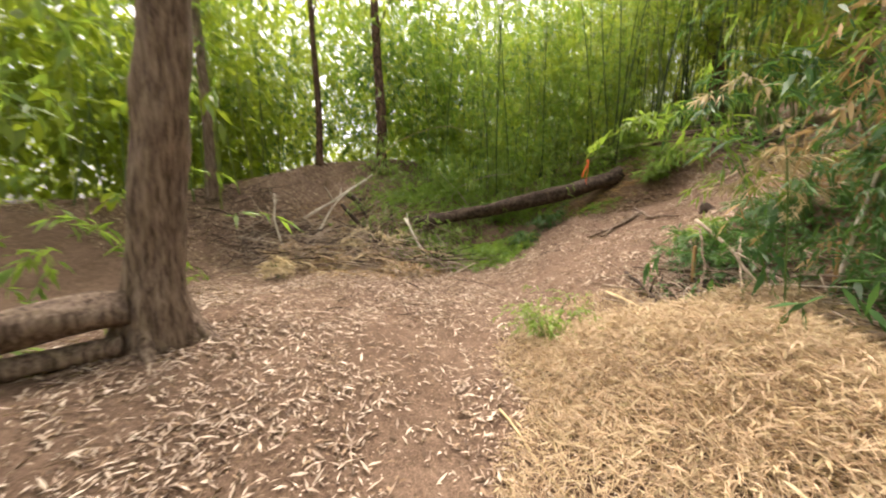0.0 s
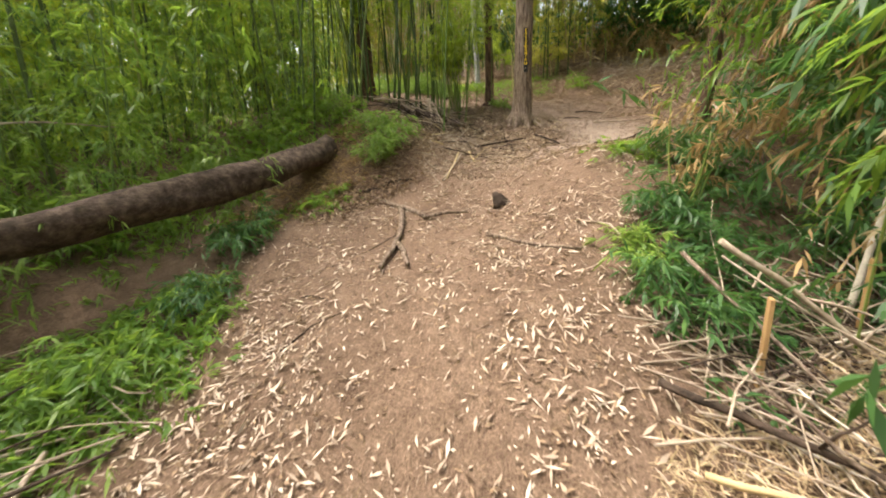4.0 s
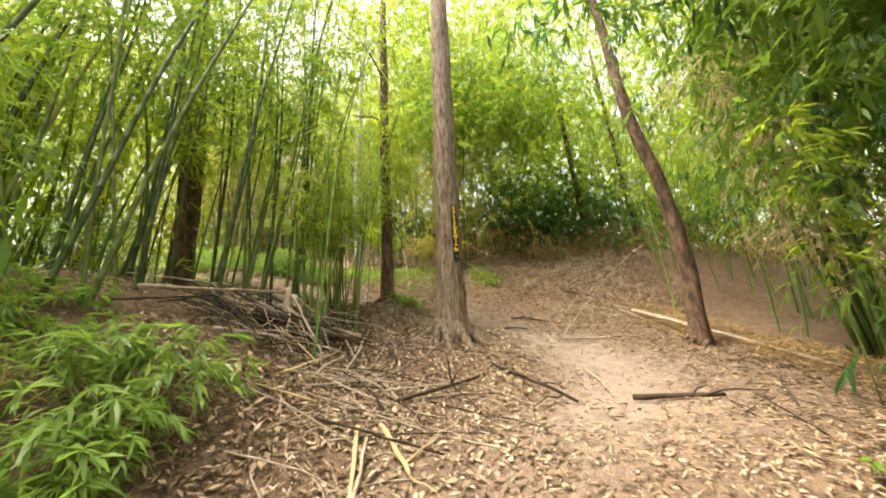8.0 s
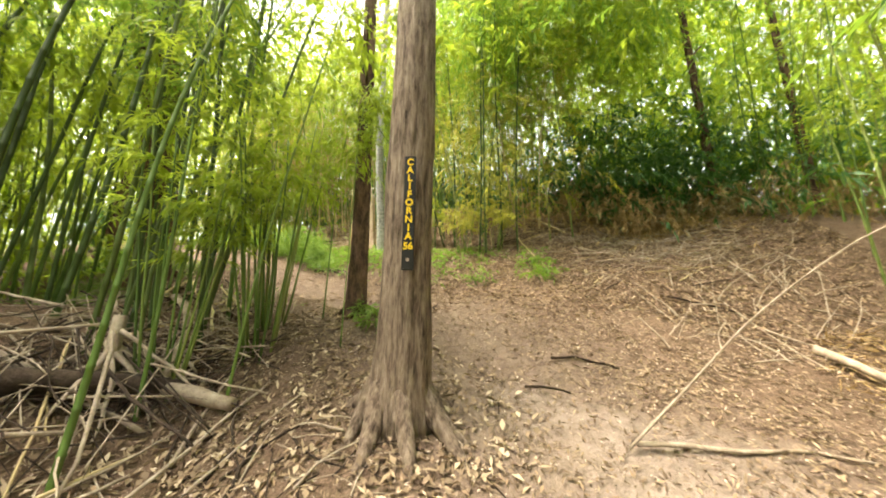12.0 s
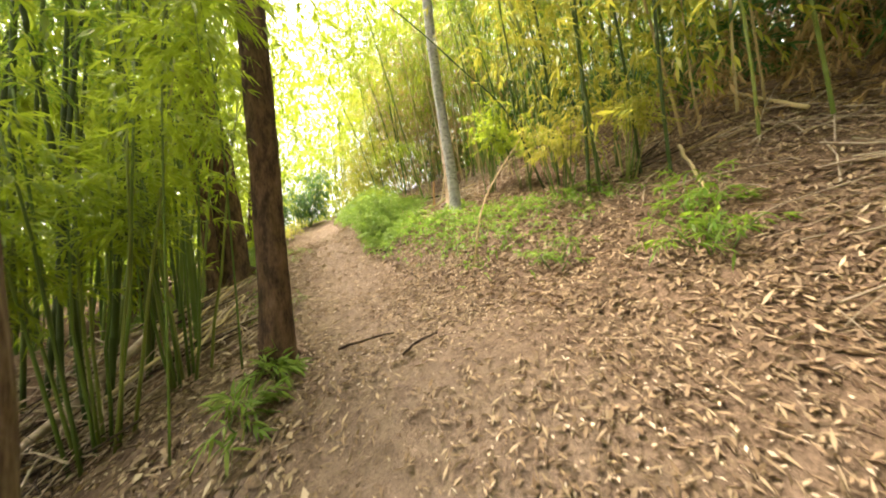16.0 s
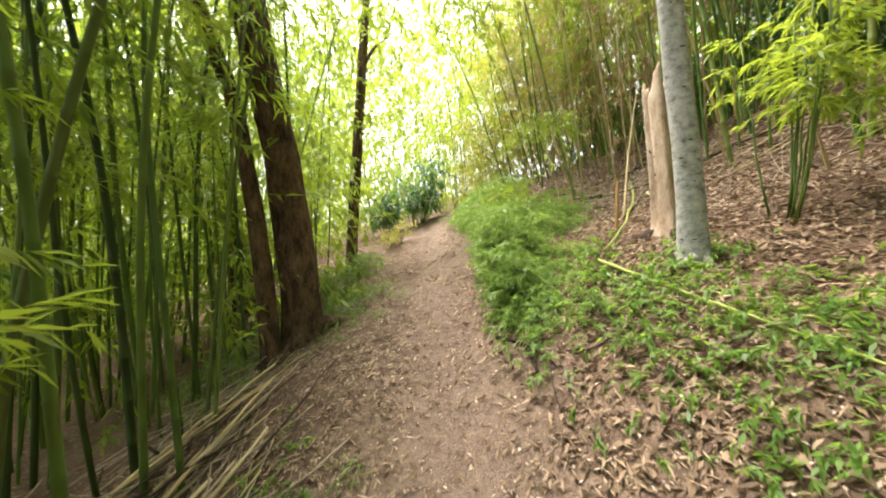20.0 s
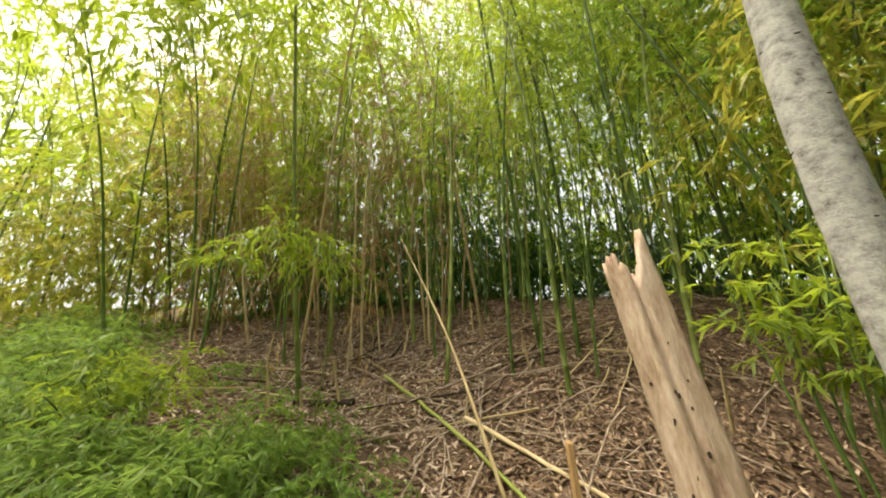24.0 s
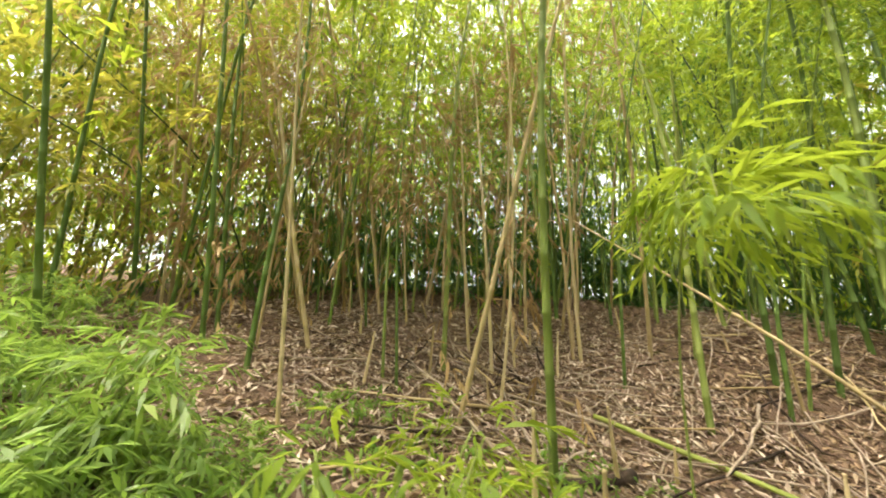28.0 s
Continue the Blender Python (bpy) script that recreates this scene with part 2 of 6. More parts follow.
# ---------------------------------------------------------------- ground shape
# x, y, height, slope to the east, slope to the north
STATIONS = np.array([
    (0, 0, -0.266, 0.006, -0.094),
    (-4, 4, 0.086, 0.038, -0.012),
    (3, 2, 0.267, 0.120, -0.086),
    (0, 6, -0.038, -0.103, -0.003),
    (-2, 12, 1.604, 0.205, 0.021),
    (2.6, 6.7, 0.567, 0.415, 0.022),
    (5, 4, 1.099, 0.478, 0.455),
    (4.6, 7.6, 1.110, 0.259, 0.118),
    (7, 6, 2.189, 0.143, -0.045),
    (7.5, 10.5, 3.347, 0.122, 0.577),
    (9.5, 8, 3.074, 0.340, 0.207),
    (10.5, 3.5, 2.845, 0.254, 0.129),
    (11.1, 9.5, 4.002, 0.207, 0.026),
    (9.6, 14.5, 4.106, 0.453, 0.118),
    (14.6, 10.5, 5.653, 0.393, 0.124),
    (17, 5, 5.986, 0.409, 0.074),
    (17.1, 14, 7.143, 0.643, -0.108),
    (12.1, 18, 5.304, 0.293, 0.179),
    (22, 10, 8.782, 0.308, -0.093),
    (15.9, 16, 6.641, 0.178, 0.101),
    (18.6, 17.4, 8.1, 0.35, -0.02),
    (18.9, 10.8, 8.15, 0.3, 0.05),
    (17.6, 20.2, 7.75, 0.3, 0.0),
    (17.9, 6.8, 7.3, 0.36, 0.05),
    (16.8, 3.2, 6.4, 0.33, 0.05)])


def ground_np(x, y):
    """Height of the hillside without its fine relief."""
    cx, cy = np.clip(x, -10, 26), np.clip(y, -6, 28)
    d2 = (cx[..., None] - STATIONS[:, 0]) ** 2 + (cy[..., None] - STATIONS[:, 1]) ** 2
    w = 1 / (d2 + 1.2) ** 2
    w /= w.sum(-1, keepdims=True)
    z = STATIONS[:, 2] + STATIONS[:, 3] * (cx[..., None] - STATIONS[:, 0]) + STATIONS[:, 4] * (cy[..., None] - STATIONS[:, 1])
    rise = np.clip((0.66 * (cy - 8.0) - 0.75 * (cx + 3.5)) / 4.0, 0, 1) * np.clip((0.5 - cx) / 2.5, 0, 1)
    bank = 2.1 * rise ** 2 * (3 - 2 * rise)
    out = np.hypot(x - cx, y - cy)
    return (w * z).sum(-1) + bank + 0.06 * np.minimum(out, 60) * np.sign(x - 8)


def relief(x, y):
    return (0.045 * np.sin(1.7 * x + 0.9 * np.sin(1.3 * y)) * np.sin(1.9 * y + 0.8 * np.sin(1.1 * x))
            + 0.016 * np.sin(5.3 * x + 1.7 * y) * np.sin(4.7 * y - 2.1 * x))


def ground_at(x, y):
    a, b = np.array(float(x)), np.array(float(y))
    return float(ground_np(a, b) + relief(a, b))


def on_ground(x, y, up=0.0):
    return Vector((x, y, ground_at(x, y) + up))


TRAIL = [(0, -3), (-0.1, 0), (-0.28, 2), (0.1, 4), (1.0, 5.3), (2.3, 6.5), (3.4, 7.1), (5.0, 7.4), (6.3, 7.0), (7.5, 6.2), (8.8, 5.85), (9.9, 6.2),
         (10.8, 7.2), (11.3, 8.7), (11.5, 10), (11.9, 11.3), (12.2, 12.6), (12.55, 14.0), (12.95, 15.4), (13.35, 16.8), (13.5, 19), (13.2, 23)]
TRAIL_A, TRAIL_B = np.array(TRAIL[:-1], float), np.array(TRAIL[1:], float)


def trail_gap(x, y):
    """Distance to the middle of the trail."""
    p = np.stack([np.asarray(x, float), np.asarray(y, float)], -1)[..., None, :]
    ab = TRAIL_B - TRAIL_A
    t = np.clip(((p - TRAIL_A) * ab).sum(-1) / (ab ** 2).sum(-1), 0, 1)
    return np.linalg.norm(p - (TRAIL_A + t[..., None] * ab), axis=-1).min(-1)


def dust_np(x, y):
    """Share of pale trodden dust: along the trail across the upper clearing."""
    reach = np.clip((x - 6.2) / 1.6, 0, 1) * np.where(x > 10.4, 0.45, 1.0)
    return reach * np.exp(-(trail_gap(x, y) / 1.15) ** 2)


# ---------------------------------------------------------------- mesh helpers
rng = np.random.default_rng(7)


def mesh_np(name, verts, faces, mat, smooth=False):
    """A mesh out of numpy corners and faces that all have the same number of corners."""
    verts, faces = np.asarray(verts, np.float32), np.asarray(faces, np.int32)
    me = bpy.data.meshes.new(name)
    k = faces.shape[1]
    me.vertices.add(len(verts))
    me.vertices.foreach_set("co", verts.ravel())
    me.loops.add(faces.size)
    me.loops.foreach_set("vertex_index", faces.ravel())
    me.polygons.add(len(faces))
    me.polygons.foreach_set("loop_start", np.arange(0, faces.size, k, dtype=np.int32))
    if smooth:
        me.polygons.foreach_set("use_smooth", np.ones(len(faces), dtype=bool))
    me.update(calc_edges=True)
    me.materials.append(mat)
    return me


def bm_mesh(name, bm, mat):
    me = bpy.data.meshes.new(name)
    bm.to_mesh(me)
    bm.free()
    me.materials.append(mat)
    return me


def part(name, bm, material, parent, label=""):
    """A bmesh (or a finished mesh) as one mesh object under a thing or a part."""
    me = bm if isinstance(bm, bpy.types.Mesh) else bm_mesh(name, bm, material)
    ob = new(name, me)
    ob.parent = parent
    return tagged(ob, label)


def thing(name, label, category, at=None, group="", kind=""):
    ob = tagged(new(name), label, category, group, kind)
    ob.empty_display_size = 0.2
    if at is not None:
        ob.matrix_basis = Matrix.Translation(at)
    return ob


def unit(v):
    return v / np.maximum(np.linalg.norm(v, axis=-1, keepdims=True), 1e-9)


def tube_np(pts, radii, sides=8, wobble=0.0, seed=0, cap=True):
    """Corners and quads of a round, tapering, slightly uneven tube along points."""
    pts, radii = np.asarray(pts, float), np.asarray(radii, float)
    n = len(pts)
    tan = unit(np.gradient(pts, axis=0))
    ref = np.array([0.0, 0.0, 1.0]) if abs(tan[0][2]) < 0.9 else np.array([1.0, 0.0, 0.0])
    a = unit(np.cross(tan, ref))
    b = np.cross(tan, a)
    ang = np.arange(sides) * 2 * np.pi / sides
    r = radii[:, None] * np.ones(sides)
    if wobble:
        g = np.random.default_rng(seed)
        f = g.uniform(0, 6.28, 6)
        s = np.arange(n)[:, None]
        r = r * (1 + wobble * (0.5 * np.sin(2 * ang + f[0] + 0.35 * s) + 0.35 * np.sin(3 * ang + f[1] - 0.6 * s) + 0.3 * np.sin(1 * ang + f[2] + 1.1 * s)))
        r = r * (1 + wobble * 0.35 * g.uniform(-1, 1, r.shape))
    v = pts[:, None] + r[..., None] * (np.cos(ang)[:, None] * a[:, None] + np.sin(ang)[:, None] * b[:, None])
    i = np.arange(n - 1)[:, None] * sides
    j = np.arange(sides)
    k = (j + 1) % sides
    q = np.stack([i + j, i + k, i + sides + k, i + sides + j], -1).reshape(-1, 4)
    v = v.reshape(-1, 3)
    if cap:
        v = np.vstack([v, pts[0], pts[-1]])
        c0, c1, top = n * sides, n * sides + 1, (n - 1) * sides
        jj = np.arange(0, sides, 2)
        q = np.vstack([q, np.stack([np.full(len(jj), c0), (jj + 2) % sides, (jj + 1) % sides, jj], -1),
                       np.stack([np.full(len(jj), c1), top + jj, top + (jj + 1) % sides, top + (jj + 2) % sides], -1)])
    return v, q


def join_np(parts):
    vs, fs, off = [], [], 0
    for v, f in parts:
        vs.append(v)
        fs.append(f + off)
        off += len(v)
    return np.vstack(vs), np.vstack(fs)


def leaves_np(base, way, length, width, g, droop=0.15, fold=0.0):
    """One pointed, folded blade for each base point: four corners, each blade an island."""
    n = len(base)
    way = unit(way)
    side = unit(np.cross(way, g.normal(0, 0.35, (n, 3)) + (0, 0, 1)))
    up = np.cross(side, way)
    L = np.broadcast_to(length, n)[:, None]
    W = np.broadcast_to(width, n)[:, None]
    mid = base + way * L * 0.42 + up * fold * W
    tip = base + way * L + np.array([0, 0, -1.0]) * droop * L
    v = np.stack([base, mid + side * W / 2, tip, mid - side * W / 2], 1).reshape(-1, 3)
    q = np.arange(4 * n).reshape(n, 4)
    return v, q


def sprays_np(origin, way, g, reach=0.6, per=14, leaf=0.13, width=0.02, droop=0.35, spread=0.9):
    """Leafy twigs: blades set along each twig, fanning to its sides and hanging."""
    n = len(origin)
    way = unit(way)
    R = np.broadcast_to(reach, n)[:, None, None] * g.uniform(0.7, 1.2, (n, 1, 1))
    t = np.sort(g.uniform(0.15, 1.0, (n, per, 1)), axis=1)
    sag = np.array([0, 0, -1.0]) * droop
    p = origin[:, None] + R * (t * way[:, None] + t ** 2 * sag)
    tan = unit(way[:, None] + 2 * t * sag)
    d = unit(tan * 0.8 + g.normal(0, 0.45 * spread, (n, per, 3)) + sag * 0.5)
    L = leaf * g.uniform(0.6, 1.25, n * per)
    return leaves_np(p.reshape(-1, 3), d.reshape(-1, 3), L, width * L / leaf, g, 0.18)


def twigs_np(origin, way, g, reach=0.6, r=0.003, droop=0.35):
    """Thin three-sided twigs for the sprays."""
    n = len(origin)
    way = unit(way)
    t = np.linspace(0, 1, 4)[None, :, None]
    p = origin[:, None] + np.broadcast_to(reach, n)[:, None, None] * (t * way[:, None] + t ** 2 * np.array([0, 0, -droop]))
    s = unit(np.cross(way, (0.3, 0.2, 1.0)))[:, None]
    u = np.cross(way[:, None], s)
    w = r * np.array([1, 0.8, 0.6, 0.3])[None, :, None]
    ring = np.stack([p + w * s, p - 0.5 * w * s + 0.87 * w * u, p - 0.5 * w * s - 0.87 * w * u], 2)
    v = ring.reshape(-1, 3)
    base = (np.arange(n) * 12)[:, None, None] + (np.arange(3) * 3)[None, :, None]
    j = np.arange(3)[None, None]
    k = (j + 1) % 3
    q = np.stack([base + j, base + k, base + 3 + k, base + 3 + j], -1).reshape(-1, 4)
    return v, q


def stuff(name, v, q, mat, label, category):
    return tagged(new(name, mesh_np(name, v, q, mat)), label, category, kind="stuff")


def curve_pts(p0, p1, n=8, bend=0.0, side=0.0, seed=0, jitter=0.0):
    p0, p1 = np.array(p0, float), np.array(p1, float)
    t = np.linspace(0, 1, n)[:, None]
    d = p1 - p0
    flat = unit(np.array([[-d[1], d[0], 0.0]]))[0]
    p = p0 + t * d + np.array([0, 0, 1.0]) * bend * 4 * t * (1 - t) + flat * side * 4 * t * (1 - t)
    if jitter:
        p += np.random.default_rng(seed).normal(0, jitter, p.shape) * np.minimum(1, 4 * t * (1 - t) + 0.3)
    return p


STICKS = [0]


def stick(name, label, category, a, b, r, mat, lift=(0, 0), bend=0.0, side=0.0, taper=0.6, forks=0, group="", sides=7, kind=""):
    """A stick, pole or log from a to b (plan places), lying on the ground or raised at its ends by lift."""
    STICKS[0] += 1
    s = STICKS[0]
    n = max(6, int(math.dist(a, b) / 0.25) + 4)
    t = np.linspace(0, 1, n)
    p = curve_pts((*a, 0), (*b, 0), n, 0, side, s, 0.012)
    z0, z1 = ground_at(*a) + lift[0], ground_at(*b) + lift[1]
    line = z0 + (z1 - z0) * t + bend * 4 * t * (1 - t)
    floor = np.array([ground_at(x, y) for x, y in p[:, :2]])
    p[:, 2] = np.maximum(line, floor) + r * 0.75
    if max(lift) == 0 and bend == 0:
        p[:, 2] = floor + r * 0.7
    radii = r * (1 - (1 - taper) * t)
    ob = thing(name, label, category, p[0], group, kind)
    base = p[0].copy()
    v, q = tube_np(p - base, radii, sides, 0.18, s)
    part("stem", mesh_np("stem", v, q, mat, True), mat, ob)
    g = np.random.default_rng(s)
    for k in range(forks):
        i = int(n * g.uniform(0.3, 0.85))
        d = unit((p[min(i + 1, n - 1)] - p[i - 1])[None])[0]
        w = unit((d + g.normal(0, 0.7, 3) + (0, 0, 0.35))[None])[0]
        e = p[i] + w * g.uniform(0.2, 0.55)
        e[2] = max(e[2], ground_at(e[0], e[1]) + 0.02)
        fv, fq = tube_np(curve_pts(p[i] - base, e - base, 5, 0.03, 0, s + k, 0.01), np.linspace(radii[i] * 0.6, radii[i] * 0.2, 5), 5, 0.15, s + k)
        part("side_branch", mesh_np("side_branch", fv, fq, mat, True), mat, ob)
    return ob


# ---------------------------------------------------------------- ground sheet
def make_ground():
    fine = np.arange(-9, 25.01, 0.13)
    fine_y = np.arange(-5, 27.01, 0.13)
    far = np.array([1.5, 3.5, 7, 14, 28, 60, 130, 300, 700])
    xs = np.concatenate([(-9 - far)[::-1], fine, 25 + far])
    ys = np.concatenate([(-5 - far)[::-1], fine_y, 27 + far])
    X, Y = np.meshgrid(xs, ys)
    gap = trail_gap(np.clip(X, -12, 28), np.clip(Y, -8, 30))
    Z = ground_np(X, Y) + relief(X, Y) - 0.05 * np.exp(-(gap / 0.55) ** 2)
    jitter = rng.normal(0, 0.008, Z.shape)
    Z = Z + np.where((np.abs(X - 8) < 17) & (np.abs(Y - 11) < 16), jitter, 0)
    v = np.stack([X, Y, Z], -1).reshape(-1, 3)
    nx = len(xs)
    i = (np.arange(len(ys) - 1)[:, None] * nx + np.arange(nx - 1)[None]).ravel()
    q = np.stack([i, i + 1, i + nx + 1, i + nx], -1)
    m, nt, bsdf, link = nodes_of("soil")
    big = noise_of(nt, 0.9, 5, 0.6)
    mid = noise_of(nt, 7, 6, 0.7)
    fin = noise_of(nt, 55, 4, 0.7)
    vor = nt.nodes.new("ShaderNodeTexVoronoi")
    tc = nt.nodes.new("ShaderNodeTexCoord")
    link(tc.outputs["Object"], vor.inputs["Vector"])
    vor.inputs["Scale"].default_value = 22
    s1 = nt.nodes.new("ShaderNodeMath")
    s1.operation = "MULTIPLY_ADD"
    link(mid.outputs[0], s1.inputs[0])
    s1.inputs[1].default_value = 0.55
    s2 = nt.nodes.new("ShaderNodeMath")
    s2.operation = "MULTIPLY_ADD"
    link(big.outputs[0], s2.inputs[0])
    s2.inputs[1].default_value = 0.35
    link(s1.outputs[0], s2.inputs[2])
    link(fin.outputs[0], s1.inputs[2])
    s3 = nt.nodes.new("ShaderNodeMath")
    s3.operation = "MULTIPLY"
    link(s2.outputs[0], s3.inputs[0])
    s3.inputs[1].default_value = 0.52
    ramp = ramp_of(nt, [(0.25, (0.04, 0.025, 0.016)), (0.42, (0.112, 0.07, 0.047)), (0.58, (0.225, 0.15, 0.105)), (0.8, (0.38, 0.28, 0.205))])
    link(s3.outputs[0], ramp.inputs[0])
    tone = nt.nodes.new("ShaderNodeMix")
    tone.data_type, tone.blend_type = "RGBA", "MULTIPLY"
    tone.inputs[0].default_value = 0.35
    link(ramp.outputs[0], tone.inputs[6])
    link(vor.outputs["Color"], tone.inputs[7])
    hue = nt.nodes.new("ShaderNodeHueSaturation")
    hue.inputs["Saturation"].default_value = 0.0
    link(vor.outputs["Color"], hue.inputs["Color"])
    link(hue.outputs[0], tone.inputs[7])
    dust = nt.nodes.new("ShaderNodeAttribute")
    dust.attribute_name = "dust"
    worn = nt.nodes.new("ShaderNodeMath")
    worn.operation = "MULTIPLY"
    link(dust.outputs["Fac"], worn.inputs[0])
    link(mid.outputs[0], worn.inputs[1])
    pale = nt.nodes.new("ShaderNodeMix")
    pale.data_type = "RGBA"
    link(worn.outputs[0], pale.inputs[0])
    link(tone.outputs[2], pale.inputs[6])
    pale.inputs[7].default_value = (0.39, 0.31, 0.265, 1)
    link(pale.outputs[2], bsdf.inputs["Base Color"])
    bsdf.inputs["Roughness"].default_value = 0.95
    bsdf.inputs["Specular IOR Level"].default_value = 0.15
    bp = nt.nodes.new("ShaderNodeBump")
    bp.inputs["Strength"].default_value, bp.inputs["Distance"].default_value = 0.8, 0.03
    link(s2.outputs[0], bp.inputs["Height"])
    link(bp.outputs[0], bsdf.inputs["Normal"])
    me = mesh_np("ground", v, q, m, True)
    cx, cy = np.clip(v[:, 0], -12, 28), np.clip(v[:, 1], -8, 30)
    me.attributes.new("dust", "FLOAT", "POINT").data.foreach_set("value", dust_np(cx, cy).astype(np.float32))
    ob = new("ground", me)
    return tagged(ob, "bare brown forest soil rising up a hillside", "ground", kind="structure")


make_ground()


# ---------------------------------------------------------------- trees
def trunk_pts(base, way_pts):
    """Smooth points through base and (dx, dy, dz) offsets."""
    ctrl = [np.array(base, float)] + [np.array(base, float) + np.array(o, float) for o in way_pts]
    ctrl = [ctrl[0] * 2 - ctrl[1]] + ctrl + [ctrl[-1] * 2 - ctrl[-2]]
    out = []
    for a, b, c, d in zip(ctrl, ctrl[1:], ctrl[2:], ctrl[3:]):
        n = max(3, int(np.linalg.norm(c - b) / 0.16))
        for t in np.arange(n) / n:
            out.append(0.5 * ((2 * b) + (c - a) * t + (2 * a - 5 * b + 4 * c - d) * t * t + (3 * b - a - 3 * c + d) * t ** 3))
    out.append(ctrl[-2])
    return np.array(out)


def tree(name, label, base, offsets, r0, r1, bark, seed, sides=20, flare=0.6, flare_h=0.45, roots=0, wobble=0.10, limbs=(), crown=None, category="tree"):
    """Trunk with flared foot, roots, limbs and a crown of leafy twigs at their ends."""
    base = on_ground(*base, -0.12)
    ob = thing(name, label, category, base + Vector((0, 0, 0.12)))
    org = np.array(ob.matrix_basis.translation)
    p = trunk_pts(base, offsets)
    h = p[:, 2] - p[0, 2]
    r = r0 + (r1 - r0) * np.clip(h / max(h[-1], 0.1), 0, 1) ** 0.9
    r = r * (1 + flare * np.exp(-h / flare_h))
    v, q = tube_np(p - org, r, sides, wobble, seed)
    if sides >= 24 and bark is not BARK_PALE:
        # deep upright fissures in the bark
        k = len(p) * sides
        a, hh = np.tile(np.arange(sides) * 2 * np.pi / sides, len(p)), np.repeat(h, sides)
        f = np.sin(13 * a + 1.8 * np.sin(1.6 * hh) + 2.0 * np.sin(3 * a + 0.7 * hh)) + 0.7 * np.sin(23 * a - 1.3 * np.sin(2.3 * hh + 2 * a))
        v[:k] += (v[:k] - np.repeat(p - org, sides, 0)) * ((0.035 if sides >= 32 else 0.02) * np.sign(f) * np.abs(f) ** 0.5)[:, None]
    part("trunk", mesh_np("trunk", v, q, bark, True), bark, ob)
    g = np.random.default_rng(seed)
    for k in range(roots):
        a = 2 * math.pi * k / roots + g.uniform(-0.3, 0.3)
        d = np.array([math.cos(a), math.sin(a)])
        ln = g.uniform(0.55, 1.0) * (r0 * 2.6)
        pts = []
        for t in np.linspace(0, 1, 8):
            xy = p[0, :2] + d * (r0 * 0.7 + t * ln) + np.array([-d[1], d[0]]) * 0.06 * math.sin(3 * t + k)
            pts.append((*xy, ground_at(*xy) + (0.42 if roots > 5 else 0.24) * (1 - t) ** 2.2 * r0 * 3.2 - 0.03 * t))
        rv, rq = tube_np(np.array(pts) - org, np.linspace(r0 * 0.42, r0 * 0.12, 8), 9, 0.15, seed + k)
        part("root", mesh_np("root", rv, rq, bark, True), bark, ob)
    ends = []
    for t0, off, lr in limbs:
        i = int(t0 * (len(p) - 1))
        q0 = p[i]
        lp = trunk_pts(q0, [np.array(off) * 0.35 + (0, 0, 0.12), np.array(off) * 0.7, off])
        lv, lq = tube_np(lp - org, np.linspace(lr, lr * 0.3, len(lp)), 9, 0.12, seed + 31 + len(ends))
        part("limb", mesh_np("limb", lv, lq, bark, True), bark, ob)
        ends += [lp[int(len(lp) * f)] for f in (0.55, 0.75, 0.95)]
    if crown:
        mat, count, spread, leaf = crown
        ends.append(p[-1])
        ends = np.array(ends)
        c = ends[g.integers(0, len(ends), count)] + g.normal(0, spread, (count, 3)) * (1, 1, 0.6)
        gap, low = trail_gap(c[:, 0], c[:, 1]), c[:, 2] - ground_np(c[:, 0], c[:, 1])
        c = c[((gap > 1.5) & (low > 2.3)) | (low > 3.4)]
        w = unit(g.normal(0, 1, (len(c), 3)) + (0, 0, -0.1))
        lv, lq = sprays_np(c - org, w, g, 0.7, 12, leaf, leaf * 0.36, 0.3)
        tagged(part("crown", mesh_np("crown", lv, lq, mat), mat, ob), kind="stuff")
    return ob


# ---------------------------------------------------------------- bamboo
def culm_np(height, r, lean, seed, sides=7, bow=0.5):
    """A jointed cane: swollen rings at the nodes, bowing over towards its top."""
    g = np.random.default_rng(seed)
    nodes = np.arange(0, height, 0.27 if r < 0.02 else 0.33)
    hs, rr = [], []
    for k, h in enumerate(nodes):
        rk = r * (1 - 0.75 * h / height) + 0.003
        hs += [h + 0.0, h + 0.012, h + 0.024]
        rr += [rk, rk * 1.22, rk]
    hs, rr = np.array(hs), np.array(rr)
    a = g.uniform(0, 6.28)
    off = bow * (hs / height) ** 2.4 * height * 0.22
    x = off * math.cos(a) + lean[0] * hs + 0.02 * np.sin(hs * 1.3 + a)
    y = off * math.sin(a) + lean[1] * hs + 0.02 * np.cos(hs * 1.1 + a)
    p = np.stack([x, y, hs - 0.08], -1)
    return p, rr, tube_np(p, rr, sides, 0, seed, True)


def crown_np(p, g, start, count, leaf, reach=0.75, per=11):
    """Leafy twigs from the nodes above start (share of the height)."""
    top = p[:, 2].max()
    pick = p[p[:, 2] > start * top]
    i = g.integers(0, len(pick), count)
    o = pick[i]
    a = g.uniform(0, 6.28, count)
    w = np.stack([np.cos(a), np.sin(a), g.uniform(0.1, 0.9, count)], -1)
    return o, w, sprays_np(o, w, g, reach, per, leaf, leaf * 0.16, 0.55)


